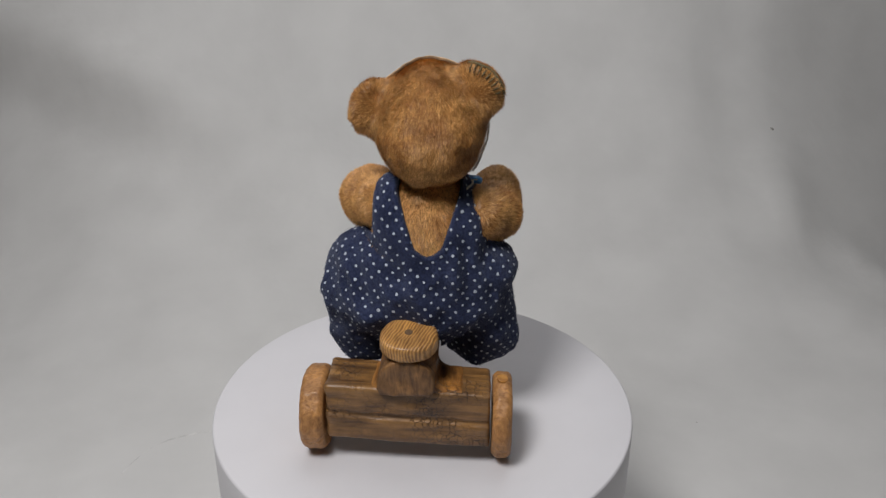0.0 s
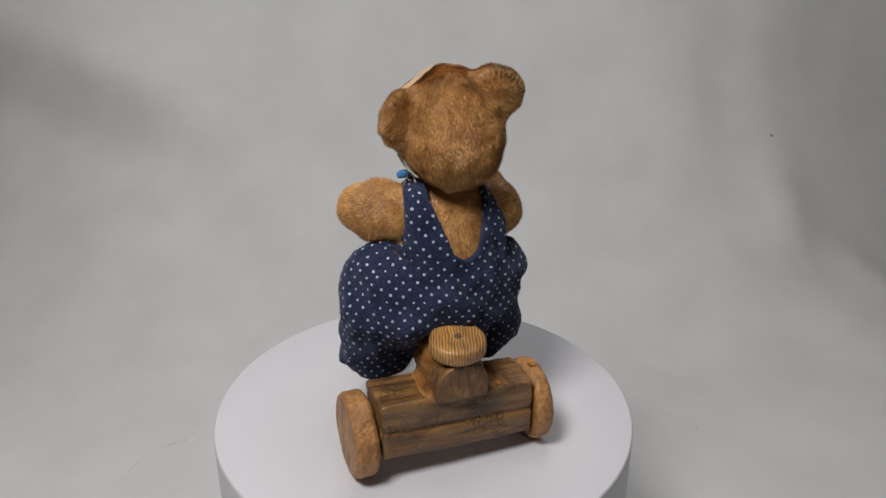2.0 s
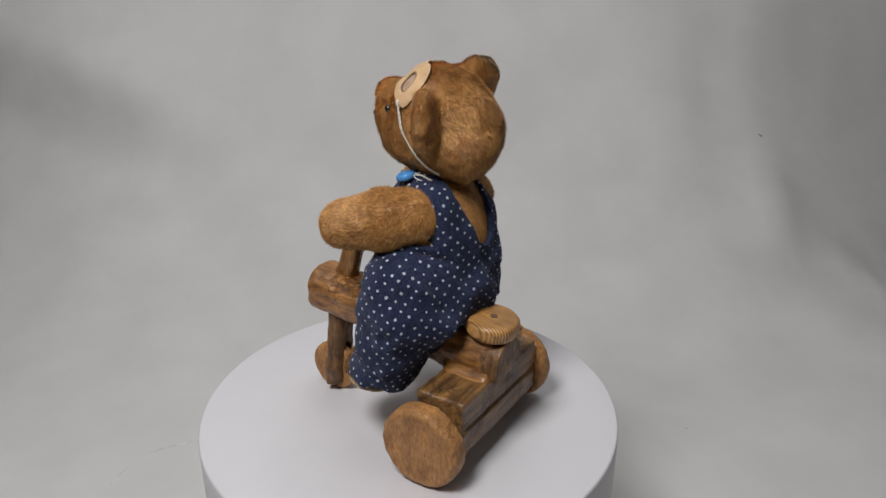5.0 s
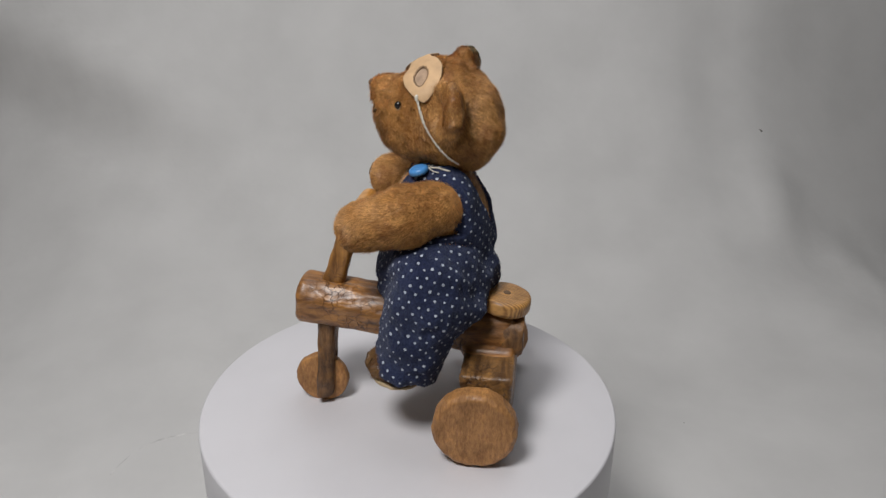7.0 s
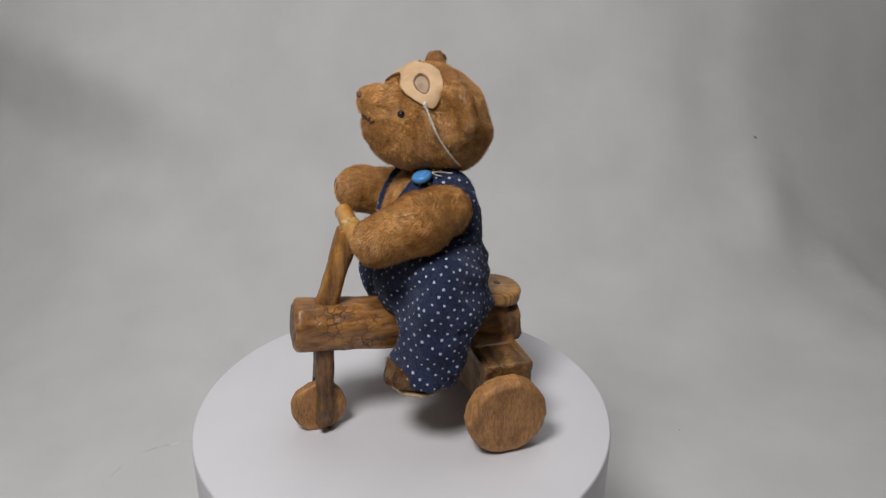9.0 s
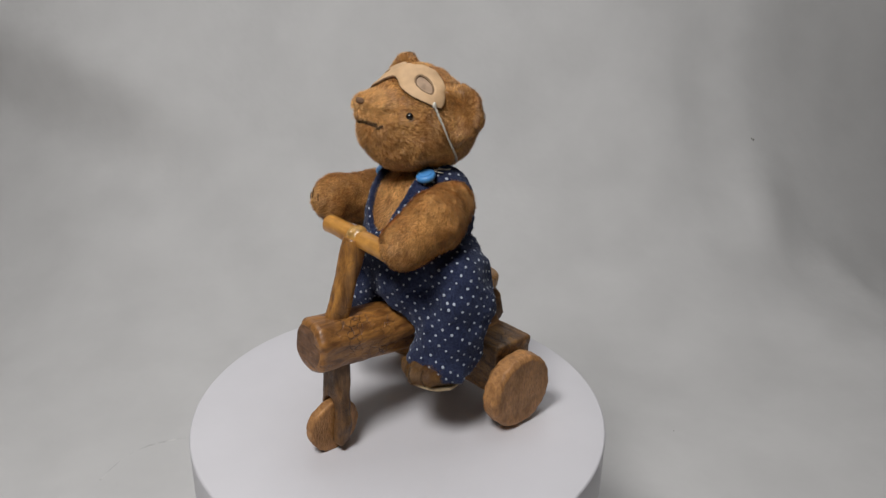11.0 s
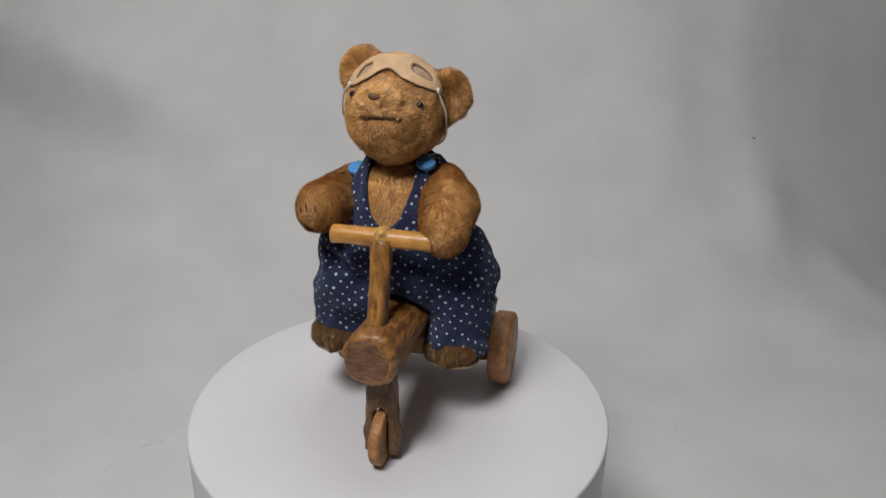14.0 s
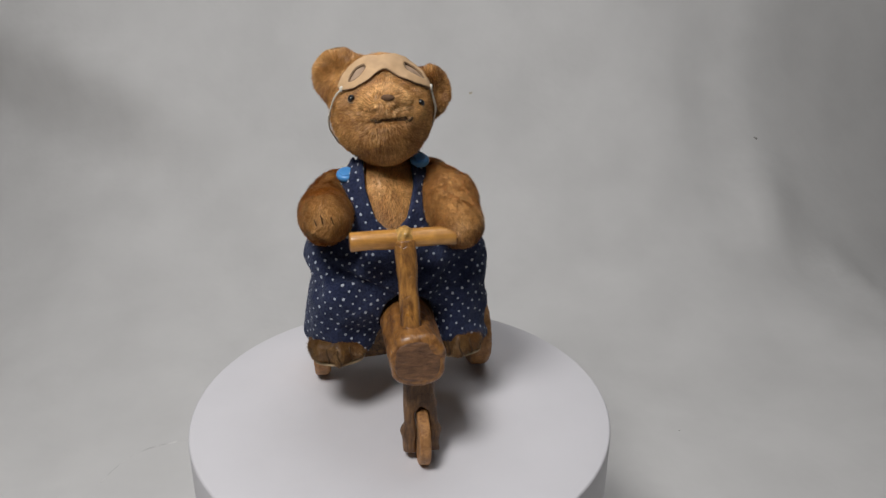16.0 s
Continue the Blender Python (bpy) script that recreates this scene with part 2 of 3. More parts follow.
def plain(name, colour, rough, spec=0.4, scale=200.0, vary=0.15, depth=0.0):
    m, t, b = material(name, rough, spec)
    n = noise_of(t, coords(t), scale, 4.0)
    c = ramp(t, n, [(0.3, tuple(v * (1 - vary) for v in colour)), (0.7, tuple(min(1, v * (1 + vary)) for v in colour))])
    t.links.new(c, b.inputs["Base Color"])
    if depth:
        bump(t, b, n, 0.5, depth)
    return m


FUR = fur_material("brown_mohair", 1.04)
HEAD_FUR = fur_material("rubbed_head_mohair", 1.08, ((0.0057, 0.0125, 0.1505), 0.015))
EAR_FUR = fur_material("ear_mohair", 1.0)
FOOT_FUR = fur_material("darker_brown_mohair", 0.4)
CLOTH = cloth_material()
WOOD_DARK = wood("dark_crackled_wood", (0.29, 0.15, 0.05), (0.10, 0.048, 0.018), (0.12, 1, 1), 0.42, 1.0, 0.25, 300.0, 330.0)
WOOD_BEAM = wood("varnished_crackled_wood", (0.41, 0.188, 0.049), (0.15, 0.059, 0.017), (1, 0.3, 1), 0.36, 1.0, 0.3, 330.0, 260.0, 0.0, 52.0, 2.1)
WOOD_FORK = wood("dark_fork_wood", (0.22, 0.11, 0.04), (0.085, 0.04, 0.016), (1, 1, 0.2), 0.5, 0.5, 0.12, 520.0, 300.0, 0.0, 120.0, 1.8)
WOOD_POST = wood("varnished_post_wood", (0.52, 0.25, 0.06), (0.16, 0.065, 0.017), (1, 1, 0.15), 0.3, 0.45, 0.4)
WOOD_BAR = wood("honey_wood_bar", (0.66, 0.33, 0.075), (0.40, 0.17, 0.033), (0.1, 1, 1), 0.34, 0.0, 0.4)
WOOD_SEAT = wood("honey_wood_seat", (0.58, 0.31, 0.10), (0.27, 0.125, 0.035), (1, 0.1, 1), 0.4, 0.0, 0.3, 420.0, 210.0, 250.0)
WOOD_WHEEL = wood("honey_wood_wheel", (0.51, 0.255, 0.088), (0.31, 0.14, 0.047), (0.6, 1, 0.35), 0.5, 0.0, 0.12, 900.0, 210.0, 0.0, 110.0, 1.35)
END = wood("dark_end_grain", (0.22, 0.108, 0.05), (0.10, 0.046, 0.022), (0.25, 1, 1), 0.5, 0.0, 0.15, 700.0, 210.0, 0.0, 160.0, 1.7)
DOT = plain("white_print", (0.44, 0.48, 0.56), 0.85, 0.2, 900.0, 0.25)
LEATHER = plain("tan_leather", (0.55, 0.36, 0.20), 0.6, 0.35, 160.0, 0.14, 0.0003)
LEATHER_EDGE = plain("brown_leather", (0.22, 0.14, 0.08), 0.7, 0.3, 300.0, 0.3)
FELT = plain("cream_felt", (0.50, 0.38, 0.23), 0.9, 0.2, 260.0, 0.3, 0.0005)
THREAD = plain("dark_thread", (0.085, 0.048, 0.024), 0.85, 0.3, 900.0, 0.3)
STRING = plain("white_string", (0.66, 0.62, 0.54), 0.85, 0.2, 900.0, 0.25, 0.0002)
GLASS_EYE = plain("black_glass", (0.006, 0.005, 0.005), 0.08, 0.7, 100.0, 0.1)
BLUE = plain("blue_plastic", (0.085, 0.30, 0.66), 0.35, 0.5, 120.0, 0.06)
OLIVE = plain("dark_olive_thread", (0.12, 0.095, 0.05), 0.85, 0.2, 700.0, 0.35)
EYE_GLINT = plain("pale_painted_glint", (0.27, 0.2, 0.13), 0.45, 0.5, 900.0, 0.5)
LENS = plain("grey_brown_suede", (0.37, 0.26, 0.18), 0.9, 0.2, 300.0, 0.2)
AMBER = plain("amber_glue", (0.52, 0.30, 0.09), 0.3, 0.5, 500.0, 0.4, 0.0006)
METAL = plain("rusty_nail", (0.13, 0.075, 0.04), 0.55, 0.5, 900.0, 0.4)
WHITE = plain("white_plastic", (0.66, 0.647, 0.674), 0.42, 0.4, 40.0, 0.015)
SHEET = plain("grey_white_sheet", (0.72, 0.71, 0.70), 0.85, 0.25, 14.0, 0.05, 0.004)

# ---- setting: one sheet that runs from the floor up into the background ----
FLOOR = -15.0


def ease(t):
    t = min(max(t, 0.0), 1.0)
    return t * t * (3 - 2 * t)


def backdrop():
    xs = np.linspace(-170, 170, 171)
    run = np.concatenate([np.linspace(-190, 20, 60), 20 + np.cumsum(np.full(150, 1.8))])
    profile = []
    radius = 42.0
    bend = radius * math.pi / 2
    for s in run:
        if s < 20:
            profile.append((s, FLOOR))
        elif s < 20 + bend:
            a = (s - 20) / radius
            profile.append((20 + radius * math.sin(a), FLOOR + radius * (1 - math.cos(a))))
        else:
            profile.append((20 + radius, FLOOR + radius + s - 20 - bend))
    verts, faces = [], []
    for s, (y, z) in zip(run, profile):
        a = min(max((s - 20) / radius, 0), math.pi / 2)
        for x in xs:
            p = np.array([x * 0.045, s * 0.03, 0.0])
            k = min(max((s + 5) / 40, 0), 1)
            d = k * (1.3 * float(grain(p, 2)) + 0.4 * float(grain(p * 3.1, 4)) + 0.12 * float(grain(p * np.array([9.0, 6.0, 1.0]), 6)))
            # a sagging fold running up to one side, and the sheet falling back on the other
            w = (s - 55) + 0.48 * (x + 28)
            d += 6.0 * ease(w / 10 + 0.5) * ease((-14 - x) / 16)
            d -= 10 * ease((x - 27) / 42) * ease((s - 26) / 20) * (1 - 0.55 * ease((s - 58) / 30)) + 8 * ease((-26 - x) / 50) * ease((s - 20) / 20)
            # a knuckle of cloth with a slack trough running up from it
            d += 2.2 * math.exp(-(((x - 38) / 2.8) ** 2 + ((s - 47) / 5) ** 2)) + 1.0 * math.exp(-(((x - 47 + 0.5 * (s - 38)) / 2.4) ** 2 + ((s - 41) / 6) ** 2))
            d -= 0.9 * math.exp(-(((x - 33.5) / 4.0) ** 2)) * ease((s - 50) / 10) * ease((84 - s) / 18)
            verts.append((x, y - d * math.sin(a), z + d * math.cos(a)))
    w = len(xs)
    for r in range(len(run) - 1):
        faces += [(r * w + n, r * w + n + 1, (r + 1) * w + n + 1, (r + 1) * w + n) for n in range(w - 1)]
    ob = part("backdrop", (verts, faces), SHEET)
    global SHEET_TREE
    SHEET_TREE = BVHTree.FromPolygons([Vector(v) for v in verts], faces)
    return tagged(ob, "wrinkled pale grey cloth sheet sweeping up behind the turntable", "backdrop", kind="structure")


backdrop()


def lint(place, r, colour, label):
    near, n, _, _ = SHEET_TREE.find_nearest(Vector(place))
    c = np.array(near - n * r * 0.5)

    def field(x, y, z):
        return ball(x, y, z, c, (r, r * 0.8, r * 0.9)) + 0.35 * r * grain(np.stack([x, y, z], -1) * 1.7 / r, 3)
    return tagged(part("lint_speck", surface(field, c - 2 * r, c + 2 * r, r / 3), colour), label, "lint", "specks on the sheet")


DARK_LINT = plain("dark_lint", (0.32, 0.31, 0.29), 0.9, 0.2, 800.0, 0.3)
TAN_LINT = plain("tan_lint", (0.60, 0.55, 0.46), 0.9, 0.2, 800.0, 0.3)
lint((38.54, 53.83, -1.85), 0.3, DARK_LINT, "tiny dark lint speck on the grey sheet")
lint((20.91, 17.78, -14.96), 0.09, DARK_LINT, "tiny dark lint speck on the sheet beside the turntable")
lint((6.49, 55.29, 2.95), 0.24, TAN_LINT, "faint tan lint speck on the grey sheet")
# faint curved scratch mark on the sheet, built as a sunken tube
scratch = [SHEET_TREE.find_nearest(Vector(p))[0] for p in ((-21.4, 12.2, -15), (-21.15, 13.2, -15), (-20.75, 14.2, -15), (-20.1, 15.2, -15), (-19.1, 16.0, -15), (-17.4, 16.7, -15), (-16.2, 17.0, -15))]
fine = []
for a, b in zip(scratch, scratch[1:]):
    for k in np.linspace(0, 1, 8, endpoint=False):
        fine.append(SHEET_TREE.find_nearest(a.lerp(b, k))[0])
tagged(part("curved_mark", tube([(p[0], p[1], p[2] - 0.225) for p in fine], 0.25), plain("grey_mark", (0.68, 0.67, 0.66), 0.9, 0.2, 90.0, 0.25)), "faint curved grey scratch mark on the sheet", "thread")


# ---- unseen plain room around the table-top set, added to bounce light ----
ROOM = plain("unseen_room_white", (0.85, 0.86, 0.87), 0.9, 0.2, 5.0, 0.04)


def slab(name, lo, hi, label, category):
    x0, y0, z0 = lo
    x1, y1, z1 = hi
    verts = [(x, y, z) for x in (x0, x1) for y in (y0, y1) for z in (z0, z1)]
    faces = [(0, 1, 3, 2), (4, 6, 7, 5), (0, 4, 5, 1), (2, 3, 7, 6), (0, 2, 6, 4), (1, 5, 7, 3)]
    tagged(part(name, (verts, faces), ROOM, smooth=False), label, category, kind="structure")


slab("floor", (-200, -215, -28), (200, 110, -20), "unseen pale floor added under the sheet", "floor")
slab("ceiling", (-200, -215, 200), (200, 110, 208), "unseen white ceiling added for bounced light", "ceiling")
slab("wall_north", (-200, 110, -28), (200, 118, 208), "unseen white wall added behind the sheet", "wall")
slab("wall_south", (-200, -223, -28), (200, -215, 208), "unseen white wall added behind the camera", "wall")
slab("wall_west", (-208, -223, -28), (-200, 118, 208), "unseen white side wall added for bounced light", "wall")
slab("wall_east", (200, -223, -28), (208, 118, 208), "unseen white side wall added for bounced light", "wall")

# ---- turntable ----
TOP = -0.12


def turntable():
    ob = tagged(new("turntable"), "round white plastic turntable with a smooth glossy top", "turntable")
    part("platter", rod((0, 0, TOP - 3.2), (0, 0, TOP), 10.07, 10.07, bevel=0.12, seg=160, rings=3, up=(0, 1, 0)), WHITE, ob)
    part("base", rod((0, 0, FLOOR - 0.2), (0, 0, TOP - 3.2), 9.8, 9.8, bevel=0.1, seg=120, rings=3, up=(0, 1, 0)), WHITE, ob)
    return ob


# ---- wooden tricycle; x to its right, y ahead ----
def tricycle():
    ob = tagged(new("wooden_tricycle"), "small hand-carved brown wooden tricycle with crackled varnish", "toy tricycle")
    # rear axle block
    def block(x, y, z):
        p = np.stack([x, y, z], -1)
        zz = z - 2.36 + 0.044 * (x + 0.23)
        d = np.sqrt(np.maximum(np.abs(y + 4.0) - 1.02, 0) ** 2 + np.maximum(np.abs(zz) - 1.2, 0) ** 2 + np.maximum(np.abs(x + 0.27) - 3.34, 0) ** 2) - 0.13
        groove = np.sqrt((y + 5.2) ** 2 + (zz + 0.08 + 0.06 * grain(p * np.array([0.6, 0, 0]), 4)) ** 2) - 0.16
        return np.maximum(d, -groove) + 0.04 * grain(p * np.array([0.8, 2.2, 2.2]), 3) + 0.02 * grain(p * 4.5, 5)
    part("axle_block", surface(block, (-4.1, -5.5, 0.6), (3.6, -2.5, 4.2), 0.075, 1), WOOD_DARK, ob, "dark crackled axle block with a long split")
    # long beam under the rider
    a, b = np.array([-0.27, -4.9, 4.19]), np.array([-0.12, 5.06, 5.365])
    ahead = (b - a) / np.linalg.norm(b - a)
    side = np.cross(ahead, (0, 0, 1))
    side /= np.linalg.norm(side)
    top = np.cross(side, ahead)
    span = np.linalg.norm(b - a)

    def beam(x, y, z):
        p = np.stack([x, y, z], -1)
        u, v, w = ((p - a) @ k for k in (ahead, side, top))
        turn = np.arctan2(w, v)
        shape = (np.abs(v / 1.17) ** 2.5 + np.abs(w / 1.14) ** 2.5) ** (1 / 2.5)
        d = (shape - 1) * 1.15 + 0.035 * np.cos(7 * turn + 0.5 + 0.15 * u)
        ends = np.maximum(u - span, -u) + 0.05 * grain(p * 1.6, 8)
        h = np.maximum(d + 0.26, 0) ** 2 + np.maximum(ends + 0.26, 0) ** 2
        d = np.where((d > -0.26) & (ends > -0.26), np.sqrt(h) - 0.26, np.maximum(d, ends))
        return d + 0.05 * grain(p * np.array([1.2, 0.6, 1.2]), 3) + 0.03 * grain(p * np.array([4.0, 2.2, 4.0]), 5)
    part("beam", surface(beam, (-1.8, -5.3, 2.8), (1.5, 5.5, 6.9), 0.075, 1), WOOD_BEAM, ob, "thick varnished beam with crackled finish")
    # carved saddle where the beam runs into the block
    def saddle(x, y, z):
        base = np.sqrt(np.maximum(np.abs(y + 4.0) - 0.95, 0) ** 2 + np.maximum(np.abs(z - 2.4) - 1.12, 0) ** 2) - 0.17
        bar = limb(x, y, z, (-0.28, -6.5, 4.0), (-0.2, 0.0, 4.75), 1.12, 1.12)
        d = melt(base, bar, 1.0) + 0.03
        return np.maximum(np.maximum(d, np.abs(x + 0.26) - 2.3), np.maximum(-5.1 - y, y + 2.6))
    part("saddle", surface(saddle, (-2.7, -5.6, 2.4), (2.2, -2.4, 5.8), 0.1), WOOD_BEAM, ob, "carved wooden fillet under the seat")
    part("end_grain", rod((-0.12, 4.9, 5.345), (-0.12, 5.1, 5.367), 0.95, 0.92, 2.5, 0.09, 48, 3, 0.1), END, ob, "dark rough end grain of the beam")

    def arch(x, y, z):
        bar = np.sqrt(((x + 0.29) / 1.2) ** 2 + ((z - 4.15) / 1.17) ** 2) * 1.17 - 1.17
        return np.maximum(np.maximum(bar, 3.62 - z), np.maximum(-5.46 - y, y + 4.5)) + 0.03 * grain(np.stack([x, y, z], -1) * 2.5, 3)
    part("beam_end", surface(arch, (-1.8, -5.8, 3.3), (1.2, -4.2, 5.6), 0.08), WOOD_FORK, ob, "dark arched end of the beam")
    # seat and its nail
    seat = part("seat", rod((-0.2, -4.52, 5.42), (-0.2, -4.62, 6.18), 1.2, 1.15, 2.1, 0.22, 48, 4, 0.04, up=(0, 1, 0)), WOOD_SEAT, ob, "round honey-coloured wooden seat disc")
    part("nail", rod((-0.2, -4.6, 6.1), (-0.2, -4.62, 6.22), 0.17, 0.17, 2, 0.03, 16, 2, up=(0, 1, 0)), METAL, seat)
    part("seat_peg", rod((-0.2, -4.3, 5.0), (-0.2, -4.35, 5.6), 0.55, 0.55, 2.0, 0.05, 20, 2, up=(0, 1, 0)), WOOD_FORK, ob)
    # rear wheels
    for a, b, seed in (((-4.9, -3.62, 1.75), (-3.85, -3.62, 1.75), 0), ((3.3, -3.78, 1.72), (4.14, -3.78, 1.72), 1)):
        hub, half = (np.array(a) + b) / 2, (b[0] - a[0]) / 2

        def disc(x, y, z):
            p = np.stack([x, y, z], -1)
            r, turn = np.hypot(y - hub[1], z - hub[2]), np.arctan2(z - hub[2], y - hub[1])
            out = np.abs(x - hub[0])
            wob = 0.7 * grain(np.stack([2.2 * np.cos(turn), 2.2 * np.sin(turn), np.sign(x - hub[0])], -1), 5 + seed)
            # rim dressed with a knife: a row of small scooped facets
            cut = 0.17 + 0.06 * np.abs(np.sin(9 * turn + 2.5 * wob)) + 0.05 * wob
            d = np.maximum(np.maximum(r - 1.87 + 0.03 * np.abs(np.sin(7 * turn + 2 * wob)), out - half), 0.72 * (r - 1.87 + out - half + cut))
            split = np.exp(-(((turn + 2.75 + 0.1 * np.sin(3 * x)) / 0.035) ** 2)) * np.clip((r - 1.45) / 0.3, 0, 1) * np.clip(x - hub[0] + 0.35, 0, 1)
            return d + 0.13 * split + 0.02 * grain(p * 1.4, 3) + 0.014 * grain(p * 4.5, 5)
        wheel = part("rear_wheel", surface(disc, hub - (half + 0.3, 2.2, 2.2), hub + (half + 0.3, 2.2, 2.2), 0.065, 1), WOOD_WHEEL, ob, "thick carved wooden wheel")
        if seed:
            part("plug", rod((3.7, -3.9, 3.58), (3.72, -3.92, 3.68), 0.24, 0.24, 2, 0.03, 16, 2, up=(0, 1, 0)), WOOD_BAR, wheel, "orange-brown wooden plug")
    # steering post and handlebar
    part("steering_post", rod((-0.05, 3.6, 5.9), (0.05, 2.32, 9.6), 0.5, 0.43, 2.8, 0.06, 32, 16, 0.07, up=(1, 0, 0)), WOOD_POST, ob)
    bar = part("handlebar", rod((-2.12, 2.22, 9.68), (2.32, 2.15, 9.58), 0.40, 0.40, 2.3, 0.07, 28, 14, 0.03), WOOD_BAR, ob, "round honey-coloured handlebar")
    for a, b in (((-2.15, 2.22, 9.68), (-2.0, 2.22, 9.677)), ((2.2, 2.15, 9.583), (2.35, 2.15, 9.58))):
        part("bar_end", rod(a, b, 0.345, 0.345, 2.3, 0.05, 24, 2, 0.03), END, bar, "dark end grain of the handlebar")

    def glue(x, y, z):
        return ball(x, y, z, (0.07, 2.25, 9.68), (0.52, 0.47, 0.47)) + 0.1 * grain(np.stack([x, y, z], -1) * 4, 3)
    part("glue_joint", surface(glue, (-0.7, 1.5, 9.0), (0.9, 3.0, 10.4), 0.06, 1), AMBER, bar, "lumpy amber glue at the joint")
    part("peg", rod((0.09, 2.18, 9.8), (0.1, 2.1, 10.13), 0.17, 0.15, 2, 0.05, 14, 2, 0.02, up=(0, 1, 0)), WOOD_BAR, bar)
    # fork with its slot, front wheel and axle pegs
    def fork_field(x, y, z):
        p = np.stack([x, y, z], -1)
        k = np.clip((4.6 - z) / 4.4, 0, 1)
        cx, cy = -0.31 - 0.07 * k, 3.75 + 0.29 * k
        knuckle = 0.13 * np.exp(-(((z - 1.2) / 0.35) ** 2))
        d = ((np.abs((x - cx) / (0.66 + 0.09 * k + knuckle)) ** 3.2 + np.abs((y - cy) / 0.44) ** 3.2) ** (1 / 3.2) - 1) * 0.5
        d = np.maximum(d, 0.28 - z + 0.5 * (y - cy) ** 2)
        slot = np.abs(x - cx) - 0.32 * np.clip((2.62 - z) / 0.3, -1, 1) ** 1
        d = np.maximum(d, np.where(z < 2.62, -slot, -1))
        return d + 0.05 * grain(p * np.array([2.6, 2.6, 0.7]), 3) + 0.035 * grain(p * np.array([6.0, 6.0, 2.0]), 5)
    fork = part("fork", surface(fork_field, (-1.6, 2.9, -0.1), (0.9, 4.9, 4.7), 0.065, 1), WOOD_FORK, ob, "rough brown fork slotted for the front wheel")
    part("front_wheel", rod((-0.65, 4.2, 1.08), (-0.15, 4.2, 1.08), 1.27, 1.27, 2.0, 0.12, 64, 3, 0.04, facets=18), WOOD_WHEEL, ob, "thin carved wooden front wheel")
    for x, s in ((0.33, -1), (-1.12, 1)):
        part("axle_peg", rod((x + 0.25 * s, 4.0, 1.25), (x - 0.14 * s, 4.0, 1.25), 0.19, 0.17, 2, 0.06, 14, 2, 0.05), WOOD_FORK, fork)
    return ob


# ---- teddy bear ----
HEAD = np.array([0.55, -1.55, 14.15])
NOSE = (0.58, 1.2, 15.4)


def lean(x, y, z, c, degrees):
    """Points turned about the fore-and-aft axis through c."""
    a = radians(degrees)
    dx, dz = x - c[0], z - c[2]
    return c[0] + dx * math.cos(a) - dz * math.sin(a), y, c[2] + dx * math.sin(a) + dz * math.cos(a)


def head_field(x, y, z):
    x, y, z = lean(x, y, z, HEAD, 6)
    d = ball(x, y, z, HEAD, (2.2, 2.5, 2.18))
    d = melt(d, ball(x, y, z, (0.55, -0.3, 13.75), (1.5, 1.45, 1.5)), 0.5)
    d = melt(d, ball(x, y, z, (0.57, 0.62, 15.16), (0.9, 1.1, 0.58)), 0.24)
    d = melt(d, ball(x, y, z, (0.55, 0.45, 14.35), (1.05, 1.05, 0.75)), 0.6)
    d = melt(d, ball(x, y, z, (0.52, -1.6, 14.97), (1.75, 1.55, 1.54)), 0.4)
    d = melt(d, ball(x, y, z, (0.6, -2.35, 13.55), (1.95, 1.78, 1.75)), 0.4)
    # mouth crease
    crease = np.abs(z - 14.48 + 0.06 * ((x - 0.45) / 0.8) ** 2)
    d = d + 0.13 * np.exp(-((crease / 0.14) ** 2)) * np.exp(-(((x - 0.45) / 0.78) ** 4)) * (y > 0)
    # furrow between the nose pad and the cheeks
    furrow = np.abs(z - 14.98 + 0.1 * np.abs(x - 0.57))
    d = d + 0.1 * np.exp(-((furrow / 0.13) ** 2)) * np.clip(np.abs(x - 0.57) / 0.3, 0, 1) * np.exp(-(((x - 0.57) / 1.1) ** 4)) * (y > 0)
    p = np.stack([x, y, z], -1)
    return d + 0.08 * grain(p * 1.2, 6) + 0.045 * grain(p * 2.8, 5) + 0.03 * grain(p * 5.5, 15)


def torso_field(x, y, z):
    d = ball(x, y, z, (0.35, -1.4, 9.0), (2.5, 2.25, 3.3))
    return melt(d, ball(x, y, z, (0.2, -1.4, 7.0), (3.0, 2.35, 2.6)), 0.8)


